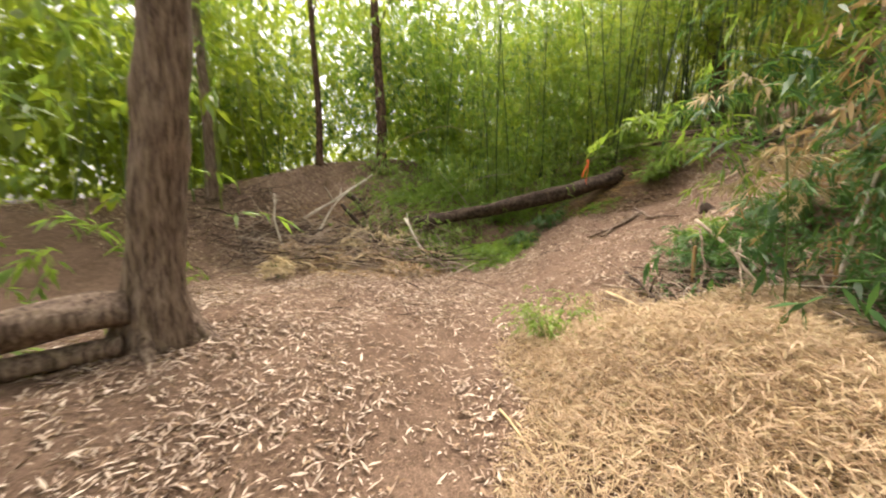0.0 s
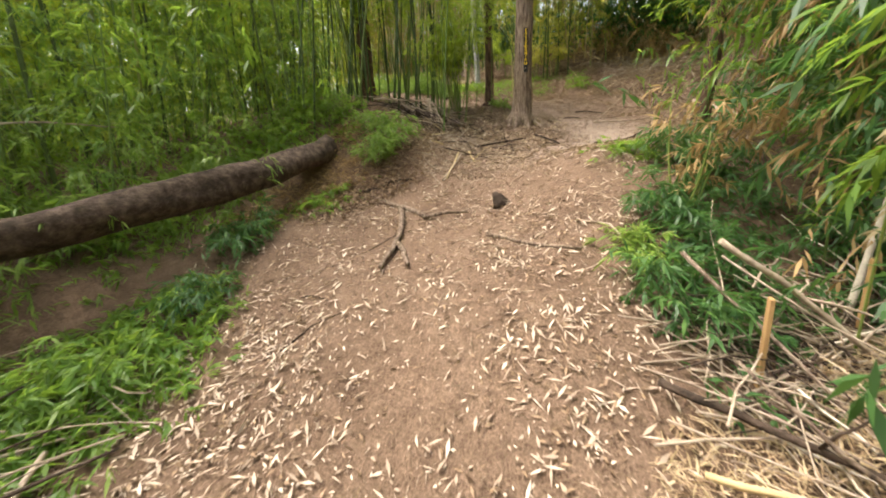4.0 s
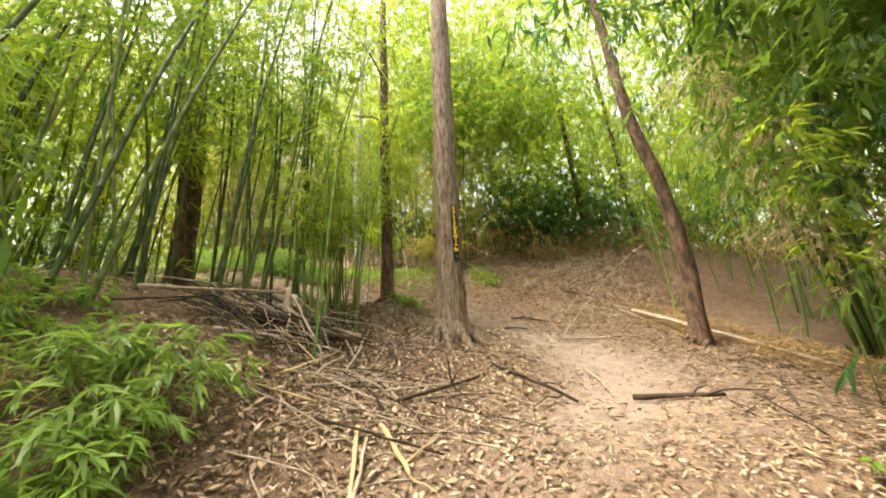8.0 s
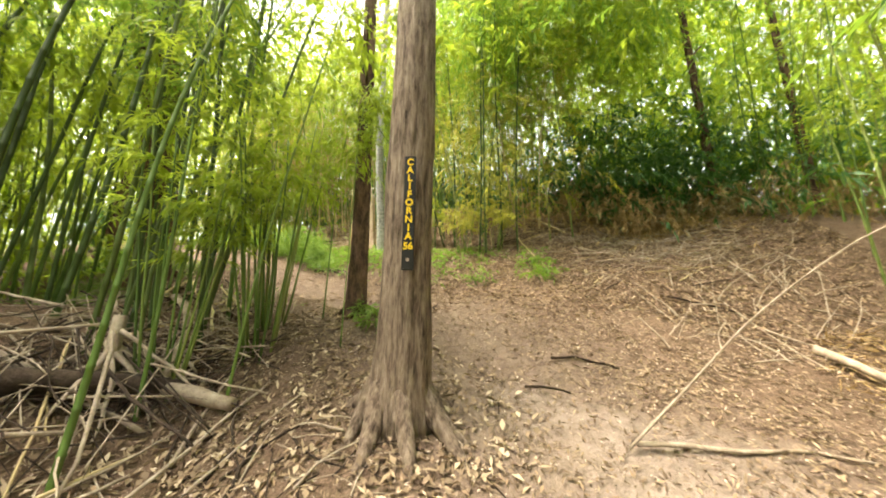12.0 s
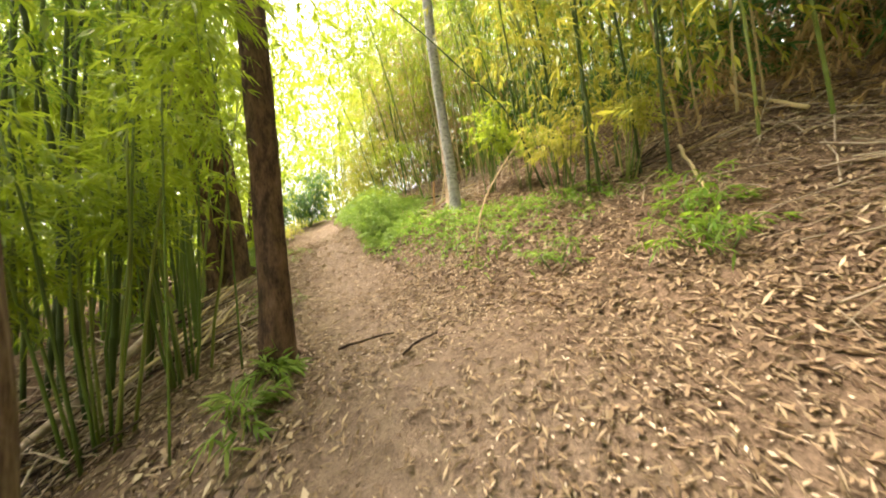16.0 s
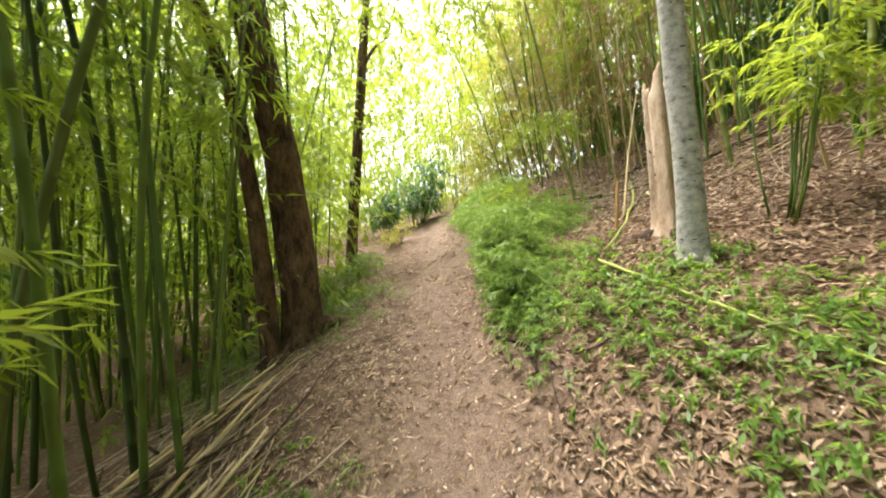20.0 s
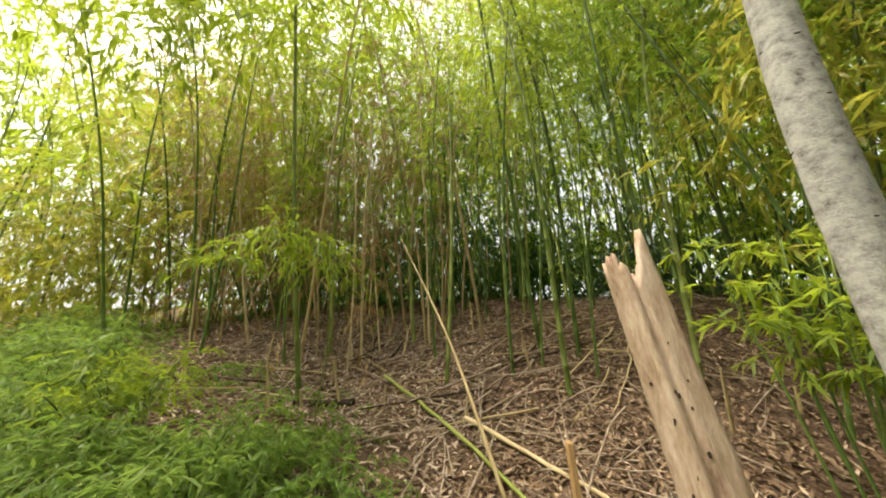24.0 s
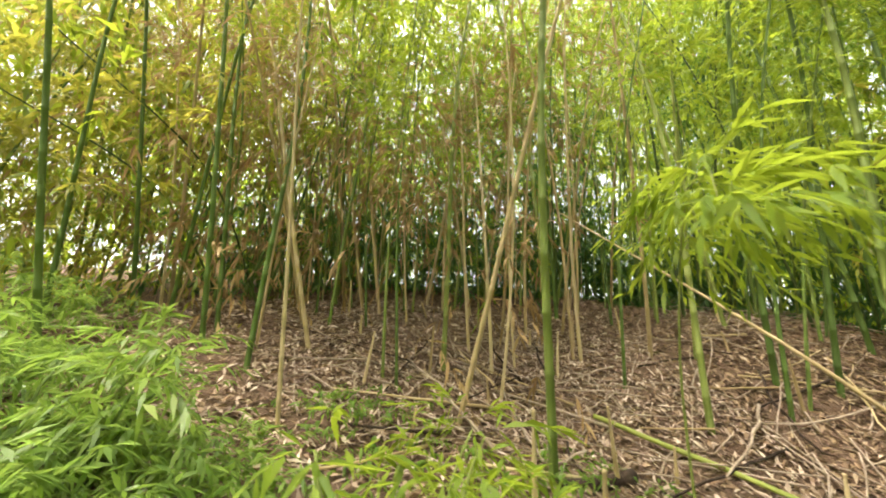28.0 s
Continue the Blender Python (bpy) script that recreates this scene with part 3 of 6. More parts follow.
def cane_kind(label, cane_m, leaf_m, height, r, lean, seed, start=0.35, count=55, leaf=0.13, bow=0.5):
    ob = thing("bamboo", label, "bamboo")
    g = np.random.default_rng(seed)
    p, rr, (v, q) = culm_np(height, r, lean, seed, 7, bow)
    part("culm", mesh_np("culm", v, q, cane_m, True), cane_m, ob)
    if count:
        o, w, (lv, lq) = crown_np(p, g, start, count, leaf)
        tagged(part("foliage", mesh_np("foliage", lv, lq, leaf_m), leaf_m, ob), kind="stuff")
        tv, tq = twigs_np(o, w, g, 0.7, 0.003, 0.5)
        tagged(part("branching", mesh_np("branching", tv, tq, cane_m), cane_m, ob), kind="stuff")
    return ob


KINDS = {}


def kinds(key, label, cane_m, leaf_m, variants, **kw):
    KINDS[key] = [cane_kind(label, cane_m, leaf_m, h, r, lean, 100 + 7 * i + len(key), **kw) for i, (h, r, lean) in enumerate(variants)]


USED = set()


def plant(key, x, y, turn=None, scale=1.0, group="", tilt=(0, 0)):
    """A cane of that kind at a place; the first use takes the built one itself."""
    ks = KINDS[key]
    i = int(rng.integers(0, len(ks)))
    turn = float(rng.uniform(0, 360)) if turn is None else turn
    m = Matrix.Translation(on_ground(x, y)) @ pose(0, 0, 0, tilt[0], tilt[1], 0) @ pose(0, 0, 0, 0, 0, turn) @ Matrix.Scale(scale, 4)
    if (key, i) in USED:
        ob = copy_thing(ks[i], m)
    else:
        USED.add((key, i))
        ob = ks[i]
        ob.matrix_basis = m
    if group:
        tagged(ob, group=group)
    return ob


kinds("dark", "tall dark green bamboo cane with a leafy top", CANE_DARK, LEAF_MID,
      [(8.5, 0.022, (0.03, 0)), (9.5, 0.028, (0.06, 0)), (7.5, 0.017, (0.12, 0)), (9.0, 0.02, (-0.06, 0.05))], start=0.36, count=50, leaf=0.15)
kinds("green", "slim green bamboo cane with drooping leaves", CANE_GREEN, LEAF_BRIGHT,
      [(7.0, 0.019, (0.04, 0)), (8.0, 0.024, (0.10, 0)), (6.0, 0.015, (-0.06, 0)), (8.8, 0.027, (0.0, 0.06))], start=0.42, count=55, leaf=0.14)
kinds("tan", "dead straw-coloured bamboo cane with few dry leaves", CANE_TAN, LEAF_DRY,
      [(5.5, 0.016, (0.05, 0)), (6.5, 0.019, (0.16, 0)), (4.5, 0.013, (-0.10, 0.05))], start=0.55, count=14, leaf=0.12)
kinds("yellow", "bamboo cane with yellowing leaves", CANE_GREEN, LEAF_YELLOW,
      [(6.5, 0.017, (0.06, 0)), (7.5, 0.021, (0.16, 0)), (5.5, 0.014, (-0.1, 0))], start=0.55, count=46, leaf=0.13)
kinds("lime", "thick fresh green bamboo cane on the slope", CANE_GREEN, LEAF_MID,
      [(8.5, 0.027, (0.02, 0)), (9.0, 0.024, (0.06, 0))], start=0.4, count=50, leaf=0.15)
kinds("low", "young bamboo with leaves down to the ground", CANE_GREEN, LEAF_MID,
      [(3.2, 0.010, (0.1, 0)), (4.0, 0.012, (0.2, 0)), (2.6, 0.009, (-0.1, 0.1))], start=0.08, count=60, leaf=0.14)


def scatter(n, x0, x1, y0, y1, clear=1.1, gap=0.0):
    """Places in a rectangle of the plan that keep clear of the trail and of one another."""
    out = []
    for _ in range(n * 30):
        x, y = float(rng.uniform(x0, x1)), float(rng.uniform(y0, y1))
        if trail_gap(x, y) < clear or any((x - a) ** 2 + (y - b) ** 2 < gap * gap for a, b in out):
            continue
        out.append((x, y))
        if len(out) == n:
            break
    return out


# groves: kind, how many, plan rectangle, clear of the trail, tilt range (about x, about y)
HILL = (0, -9)
for key, n, box, clear, tilt, group in (
        ("dark", 28, (4.6, 9.8, 10.6, 14.5), 1.5, (0, 3), "canes of the dark grove"),
        ("green", 14, (6.5, 10.5, 11.0, 16.0), 1.5, (0, 3), "canes of the dark grove"),
        ("dark", 10, (6.5, 10.6, 14.5, 21.0), 1.7, (0, 2), "canes of the lower grove"),
        ("green", 34, (7.0, 10.4, 12.5, 20.0), 1.8, (0, 2), "canes of the lower grove"),
        ("low", 18, (0.6, 6.4, 10.5, 13.5), 2.2, (0, 0), "bamboo behind the log"),
        ("dark", 14, (0.5, 5.5, 11.0, 14.5), 2.2, (0, 0), "bamboo behind the log"),
        ("low", 4, (4.6, 7.5, 1.2, 3.4), 1.4, (0, -6), "bamboo beside the straw"),
        ("dark", 12, (4.2, 8.5, 0.0, 3.4), 1.6, (0, -6), "bamboo beside the straw"),
        ("green", 34, (17.58, 20.5, 8.5, 19.5), 1.6, HILL, "canes on the slope"),
        ("tan", 24, (17.38, 20.5, 13.0, 20.0), 1.6, HILL, "dead canes on the slope"),
        ("yellow", 16, (16.58, 20.0, 18.0, 23.0), 1.8, HILL, "canes on the slope"),
        ("dark", 8, (17.18, 20.8, 7.0, 12.5), 1.6, HILL, "canes on the slope"),
        ("yellow", 3, (15.2, 17.0, 6.5, 10.0), 1.8, HILL, "canes on the slope"),
        ("lime", 5, (15.58, 17.6, 9.8, 11.9), 1.9, (-3, -6), "thick canes on the slope"),
        ("green", 10, (11.58, 18.0, 0.5, 3.5), 2.0, (0, -4), "canes on the ridge")):
    for x, y in scatter(n, *box, clear, 0.22):
        t = (tilt[0] + float(rng.normal(0, 3)), tilt[1] + float(rng.normal(0, 3)))
        plant(key, x, y, scale=float(rng.uniform(0.8, 1.2)), group=group, tilt=t)


# canes that stand alone enough to be told apart
for key, spots in (
        ("green", ((15.93, 15.5), (16.58, 13.2), (16.43, 12.3), (16.71, 12.85), (16.24, 12.6), (16.78, 12.4), (16.53, 17.8), (17.03, 16.75), (17.33, 16.15), (16.98, 12.85), (17.13, 14.3), (16.48, 13.95), (17.38, 13.3), (16.33, 11.45), (16.08, 10.6), (17.13, 18.5), (16.88, 16.6), (17.68, 11.3))),
        ("tan", ((17.08, 17.5), (16.98, 15.6), (17.58, 14.6), (16.48, 16.05), (17.58, 13.7), (18.18, 17.0), (18.33, 18.2), (15.88, 17.2), (17.48, 15.3), (17.78, 15.8), (16.98, 18.0), (18.78, 17.7), (18.48, 17.3), (18.78, 16.4), (18.38, 15.3), (18.78, 15.7), (17.98, 16.6), (18.08, 15.0))),
        ("yellow", ((15.18, 7.3), (14.98, 9.4), (15.98, 18.9), (16.48, 19.6))),
        ("dark", ((15.03, 9.7), (15.48, 9.0), (14.43, 8.83), (14.5, 8.73), (14.83, 7.98), (15.02, 8.45), (14.95, 10.25))),
        ("tan", ((15.71, 7.92), (15.93, 7.62), (16.0, 7.35), (15.73, 8.2))),
        ("dark", ((9.6, 10.9), (8.45, 10.7), (7.45, 11.45), (8.75, 10.9), (9.0, 11.3), (7.0, 11.2), (6.6, 11.0))),
        ("green", ((8.0, 9.5), (8.95, 9.4), (8.5, 9.8))),
        ("dark", ((8.75, 10.4), (8.87, 10.95), (9.3, 10.4)))):
    for x, y in spots:
        hill = x > 13
        plant(key, x, y, scale=float(rng.uniform(0.85, 1.15)), group="canes on the slope" if hill else "canes of the dark grove", tilt=(float(rng.normal(0, 2.5)), (-9 if hill else 2) + float(rng.normal(0, 2.5))))


def spray_stuff(name, label, mat, count, place, g, reach=0.8, per=14, leaf=0.16, ratio=0.17, droop=0.5, category="foliage"):
    """A mass of leafy twigs at the places that place(count) gives."""
    o = place(count)
    w = unit(g.normal(0, 1, (len(o), 3)) * (1, 1, 0.5) + (0, 0, 0.15))
    v, q = sprays_np(o, w, g, reach, per, leaf, leaf * ratio, droop)
    return stuff(name, v, q, mat, label, category)


def clumps(g, boxes, clear=1.5, above=0.0, size=0.7):
    """A function that sets points in clumps inside boxes (x0, x1, y0, y1, low, high, weight), heights above ground."""
    def place(count):
        out = []
        tot = sum(b[6] for b in boxes)
        for x0, x1, y0, y1, lo, hi, wgt in boxes:
            n = int(count * wgt / tot)
            k = max(3, n // 14)
            cx, cy, ch = g.uniform(x0, x1, k), g.uniform(y0, y1, k), g.uniform(lo, hi, k)
            i = g.integers(0, k, n)
            x, y, h = cx[i] + g.normal(0, size, n), cy[i] + g.normal(0, size, n), ch[i] + g.normal(0, size * 0.7, n)
            ok = (trail_gap(x, y) > clear) | (h > 5.0)
            x, y, h = x[ok], y[ok], np.maximum(h[ok], 0.1)
            out.append(np.stack([x, y, ground_np(x, y) + h], -1))
        return np.vstack(out)
    return place


g1 = np.random.default_rng(21)
# Sunlit foliage gets the lighter leaf colour, whatever sun reaches it.
spray_stuff("bright_canopy", "yellow-green bamboo foliage across the slope, sunlight put into its colour", LEAF_BRIGHT, 26300, clumps(g1, [
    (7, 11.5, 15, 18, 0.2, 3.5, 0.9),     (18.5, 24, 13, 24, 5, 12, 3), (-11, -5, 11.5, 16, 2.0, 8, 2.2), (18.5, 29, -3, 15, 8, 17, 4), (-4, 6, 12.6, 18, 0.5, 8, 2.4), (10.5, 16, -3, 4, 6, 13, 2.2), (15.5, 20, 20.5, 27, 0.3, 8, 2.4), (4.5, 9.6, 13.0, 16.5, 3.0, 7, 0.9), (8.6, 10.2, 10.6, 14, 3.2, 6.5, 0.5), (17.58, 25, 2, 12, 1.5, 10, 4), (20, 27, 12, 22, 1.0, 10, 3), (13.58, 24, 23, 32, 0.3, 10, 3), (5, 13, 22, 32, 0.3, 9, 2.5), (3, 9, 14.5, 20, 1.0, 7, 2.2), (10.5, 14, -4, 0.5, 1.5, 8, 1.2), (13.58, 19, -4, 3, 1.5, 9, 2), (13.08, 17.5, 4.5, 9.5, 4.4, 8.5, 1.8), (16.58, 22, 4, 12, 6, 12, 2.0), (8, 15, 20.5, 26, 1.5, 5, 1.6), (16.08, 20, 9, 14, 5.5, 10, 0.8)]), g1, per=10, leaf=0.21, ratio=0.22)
spray_stuff("high_canopy", "treetop leaves over the trail, sunlight put into their colour", LEAF_BRIGHT, 4500, clumps(g1, [
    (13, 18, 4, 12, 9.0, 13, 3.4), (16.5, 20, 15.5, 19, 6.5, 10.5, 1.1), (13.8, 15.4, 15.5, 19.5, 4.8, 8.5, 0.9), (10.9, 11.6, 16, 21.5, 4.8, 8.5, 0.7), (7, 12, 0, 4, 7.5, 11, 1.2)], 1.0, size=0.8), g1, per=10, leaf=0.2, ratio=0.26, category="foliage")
spray_stuff("mid_canopy", "green bamboo foliage of the grove, with masses added for shade", LEAF_MID, 17000, clumps(g1, [
    # Last box added overhead to shade the slope, the one before thickened for shade.
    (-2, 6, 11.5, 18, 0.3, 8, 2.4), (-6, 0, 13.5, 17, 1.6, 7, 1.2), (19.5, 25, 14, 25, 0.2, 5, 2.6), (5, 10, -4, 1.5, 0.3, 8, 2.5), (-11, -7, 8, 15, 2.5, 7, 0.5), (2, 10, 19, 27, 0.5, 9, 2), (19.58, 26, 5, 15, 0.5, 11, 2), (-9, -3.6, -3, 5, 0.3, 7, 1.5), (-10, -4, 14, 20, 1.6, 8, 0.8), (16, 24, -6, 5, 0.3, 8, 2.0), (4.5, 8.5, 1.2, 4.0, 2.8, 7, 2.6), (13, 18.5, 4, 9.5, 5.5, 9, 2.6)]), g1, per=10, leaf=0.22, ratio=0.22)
# Low boxes stand for the gloom under the bamboo, painted as dark leaves.
spray_stuff("dark_canopy", "deep green bamboo foliage, shade put into its colour, some added overhead", LEAF_DARK, 11000, clumps(g1, [
    # Boxes starting at 5 m or higher are added to shade the bank.
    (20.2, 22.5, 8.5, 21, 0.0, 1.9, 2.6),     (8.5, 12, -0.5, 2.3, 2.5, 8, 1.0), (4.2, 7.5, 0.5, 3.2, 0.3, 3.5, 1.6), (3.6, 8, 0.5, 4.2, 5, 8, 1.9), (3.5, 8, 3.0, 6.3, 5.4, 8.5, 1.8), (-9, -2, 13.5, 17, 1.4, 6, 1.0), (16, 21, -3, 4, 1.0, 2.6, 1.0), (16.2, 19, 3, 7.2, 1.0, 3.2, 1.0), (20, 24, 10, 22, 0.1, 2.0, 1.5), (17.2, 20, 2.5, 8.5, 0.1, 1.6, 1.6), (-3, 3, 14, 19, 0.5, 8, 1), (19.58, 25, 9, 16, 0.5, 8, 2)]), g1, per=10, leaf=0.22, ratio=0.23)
spray_stuff("yellow_canopy", "yellowing bamboo foliage at the end of the slope", LEAF_YELLOW, 3600, clumps(g1, [
    (17.0, 21, 18.5, 24, 1.4, 9, 3.2), (15.5, 18, 20.5, 24, 0.2, 3.5, 1.2), (14.3, 17, 6.8, 10.5, 1.8, 4.5, 1.1)], 1.8), g1, leaf=0.16, ratio=0.2)
spray_stuff("dry_canopy", "brown withered bamboo foliage", LEAF_DRY, 1600, clumps(g1, [
    (17.08, 20, 15, 21, 0.8, 4, 2.4), (17.0, 20.5, 18.5, 23.5, 2.5, 7, 1.4), (3.9, 6.0, 2.0, 3.6, 0.9, 3.2, 0.6)], 1.8, size=0.45), g1, leaf=0.16, ratio=0.16, droop=0.8)
spray_stuff("crest_brush", "dark brown dead bamboo brush along the crest of the slope", LEAF_DRY, 1500, clumps(g1, [
    (15.5, 19.5, -2, 5, 0.1, 1.2, 1.6), (16.2, 19.5, 4.5, 8.5, 0.1, 1.1, 1.2)], 1.8, size=0.4), g1, leaf=0.17, ratio=0.16, droop=0.8, category="brush")
# Thicket shade is put into the leaf colour here.
spray_stuff("thicket_foliage", "bamboo leaves hanging over the bank, coloured dark for shade", LEAF_DARK, 800, clumps(g1, [(3.4, 6.5, 1.8, 3.8, 0.6, 4.0, 1)], 1.9, size=0.4), g1, 0.6, 14, 0.14, 0.16)
spray_stuff("thicket_foliage_bright", "green bamboo leaves hanging over the bank", LEAF_MID, 420, clumps(g1, [(3.2, 6.5, 1.8, 3.9, 2.0, 4.5, 1), (5.6, 8.0, 3.4, 4.6, 1.0, 4.0, 0.5)], 1.8, size=0.4), g1, 0.6, 14, 0.14, 0.16)
spray_stuff("beige_fronds", "pale beige dead bamboo leaves hanging in tiers", LEAF_BEIGE, 620, clumps(g1, [(8.6, 10.6, 1.5, 2.7, 1.5, 5.8, 1)], 1.8, size=0.28), g1, 0.6, 16, 0.15, 0.13, 0.8)
# Sun behind the log is put into the lighter LEAF_COVER colour.
spray_stuff("log_undergrowth", "green leaves in the dip behind the log, coloured lighter for sun", LEAF_COVER, 1500, clumps(g1, [(-2.5, 4.0, 10.0, 12.5, 0.1, 1.5, 2), (-2.5, 1.0, 8.6, 10.5, 0.05, 0.6, 1)], 1.9, size=0.4), g1, 0.4, 12, 0.12, 0.17)
spray_stuff("far_foliage", "hazy bright foliage far across the valley", LEAF_BRIGHT, 20000, clumps(g1, [
    (-17, -9, 8, 22, 1.5, 9, 2.4), (-6, 4, 18, 24, 0, 10, 1.6), (22, 30, -10, 6, 0, 10, 2), (-25, 4, 22, 45, 0, 14, 3), (-30, -9, -5, 24, 0, 14, 3), (4, 22, 32, 48, 0, 15, 3), (12, 40, -22, -4, 0, 13, 2), (26, 40, 0, 40, 0, 14, 3), (-14, 12, -24, -7, 0, 11, 1.5)], size=1.6), g1, reach=1.6, per=8, leaf=0.5, ratio=0.38)


def far_culms():
    """Joined stems of the far groves."""
    out = []
    g = np.random.default_rng(77)
    for x0, x1, y0, y1, n, lean in ((18.38, 24, 4, 22, 150, -0.12), (3, 10, 14.5, 24, 110, 0.03), (-2, 5, 12, 18, 60, 0.0), (11.58, 20, 22, 30, 70, -0.08), (10.5, 19, -3, 2.5, 60, -0.05), (-10, -6, 7, 15, 40, 0)):
        for k in range(n):
            x, y = g.uniform(x0, x1), g.uniform(y0, y1)
            if trail_gap(x, y) < 2.0:
                continue
            h, r = g.uniform(5, 9), g.uniform(0.014, 0.03)
            b = np.array([x, y, float(ground_np(np.array(x), np.array(y))) - 0.1])
            lx, ly = lean + g.normal(0, 0.08), g.normal(0, 0.08)
            t = np.linspace(0, 1, 7)[:, None]
            p = b + t * np.array([lx * h, ly * h, h]) + t ** 3 * np.array([g.normal(0, 0.6), g.normal(0, 0.6), -0.2])
            out.append(tube_np(p, np.linspace(r, r * 0.3, 7), 5, 0, k, False))
    return join_np(out)


fv, fq = far_culms()
stuff("far_canes", fv, fq, CANE_GREEN, "crowded bamboo canes deep in the grove", "bamboo")

# ---------------------------------------------------------------- big trees
sign_tree = tree("sign_tree", "tall straight brown-barked tree with spreading roots beside the trail", (9.47, 8.0),
                 [(0, -0.03, 1.0), (-0.03, -0.07, 3.2), (-0.08, -0.15, 7.3), (-0.15, -0.2, 13.0)], 0.225, 0.14, BARK, 3, 40, 0.35, 0.5, 10, 0.05,
                 [(0.62, (-1.6, 1.2, 1.6), 0.05), (0.72, (1.8, 0.6, 1.8), 0.06), (0.85, (0.4, -1.8, 1.6), 0.05), (0.9, (-1.2, -0.6, 1.4), 0.04)], (LEAF_BRIGHT, 170, 1.1, 0.14))
tree("leaning_tree", "slender brown tree curving as it leans over the trail", (10.02, 4.13),
                 [(0.0, -0.03, 0.5), (0.0, -0.1, 1.5), (-0.02, -0.02, 3.0), (0.0, 0.2, 4.6), (0.05, 0.3, 7.8), (0.1, 0.8, 10.5)], 0.135, 0.07, BARK_DARK, 5, 20, 0.35, 0.3, 4, 0.08,
                 [(0.72, (0.3, 0.9, 1.6), 0.05), (0.8, (-0.8, -1.3, 1.4), 0.05), (0.9, (1.0, 0.6, 1.6), 0.04)], (LEAF_MID, 130, 1.0, 0.14))
tree("edge_tree", "dark brown tree close beside the trail", (10.65, 9.42), [(0.0, 0, 1.5), (-0.03, 0.03, 3.5), (-0.05, 0.1, 8.5)], 0.128, 0.085, BARK_DARK, 9, 24, 0.3, 0.35, 4, 0.06,
     [(0.42, (-0.7, -0.5, 0.6), 0.03), (0.55, (0.4, 1.0, 0.8), 0.03), (0.7, (-0.9, 0.5, 0.9), 0.03)], (LEAF_BRIGHT, 150, 0.55, 0.14))
tree("forked_tree", "dark forked tree leaning at the trail's lower edge", (10.56, 14.28), [(-0.02, 0, 0.7), (-0.07, 0.0, 1.6), (-0.2, -0.05, 2.9), (-0.45, -0.1, 4.6), (-1.0, 0.1, 9.5)], 0.27, 0.14, BARK_DARK, 11, 24, 0.3, 0.35, 4, 0.06,
     [(0.62, (0.9, 1.0, 1.5), 0.05), (0.8, (-0.9, 0.8, 1.2), 0.05), (0.9, (0.7, -0.7, 1.2), 0.04)], (LEAF_BRIGHT, 150, 0.9, 0.14))
tree("twin_stem", "thinner dark stem growing beside the forked tree", (10.2, 13.95), [(-0.03, 0.03, 1.0), (-0.13, 0.08, 2.2), (-0.3, 0.12, 3.5), (-0.55, 0.1, 4.4), (-1.2, 0.1, 7.0)], 0.125, 0.07, BARK_DARK, 12, 14, 0.3, 0.3, 2, 0.08,
     [(0.7, (-0.7, -0.6, 1.0), 0.03)], (LEAF_MID, 110, 0.6, 0.14))
tree("bend_tree", "dark straight tree where the trail bends", (11.14, 18.1), [(0.1, 0, 1.5), (0.35, 0.0, 4.0), (0.9, 0.1, 9.5)], 0.15, 0.09, BARK_DARK, 13, 20, 0.25, 0.35, 4, 0.07,
     [(0.42, (0.5, -0.4, 0.1), 0.016), (0.6, (1.0, 0.8, 1.6), 0.05), (0.75, (-1.0, 0.6, 1.4), 0.05), (0.85, (0.6, -0.8, 1.3), 0.04)], (LEAF_BRIGHT, 150, 0.9, 0.14))
grey_tree = tree("grey_tree", "pale grey smooth tree on the slope", (14.2, 11.5), [(-0.05, 0.02, 1.0), (-0.2, 0.06, 2.7), (-0.46, -0.1, 5.5), (-0.86, -0.4, 10.0)], 0.105, 0.07, BARK_PALE, 15, 24, 0.4, 0.25, 4, 0.05,
     [(0.6, (-0.9, 0.9, 1.5), 0.05), (0.7, (1.0, 0.4, 1.6), 0.05), (0.85, (-0.3, -1.2, 1.4), 0.04)], (LEAF_MID, 130, 1.0, 0.14))
tree("lower_tree", "brown trunk rising among the bamboo below the trail", (8.7, 18.0), [(-0.12, 0, 1.6), (-0.45, 0.1, 3.8), (-1.1, 0.2, 8.5)], 0.25, 0.12, BARK_DARK, 19, 18, 0.3, 0.4, 3, 0.08,
     [(0.5, (-0.8, -0.9, 1.4), 0.05), (0.75, (0.8, 0.6, 1.4), 0.05)], (LEAF_BRIGHT, 120, 1.0, 0.15))
tree("old_tree", "thick old brown tree with a heavy low root", (-2.76, 3.12), [(0.04, 0, 0.8), (0.17, 0.02, 2.0), (0.5, 0.1, 5.0), (0.9, 0.2, 10.0)], 0.225, 0.15, BARK, 23, 32, 0.75, 0.45, 6, 0.12,
                [(0.52, (0.9, 1.0, 0.9), 0.06), (0.58, (-0.9, 1.2, 0.9), 0.06), (0.66, (0.8, -0.9, 1.2), 0.06), (0.8, (-1.2, -0.4, 1.5), 0.06)], (LEAF_BRIGHT, 160, 0.9, 0.14))
stick("thick_root", "thick bare root arching away from the old tree", "root", (-2.85, 2.9), (-4.1, 1.75), 0.16, BARK, (0.26, 0.1), 0.06, 0.12, 0.85, 0, sides=16)
stick("thick_root", "second bare root below the old tree", "root", (-2.8, 2.8), (-3.7, 1.7), 0.1, BARK, (0.02, 0.02), 0.0, -0.08, 0.7, 0, sides=14)

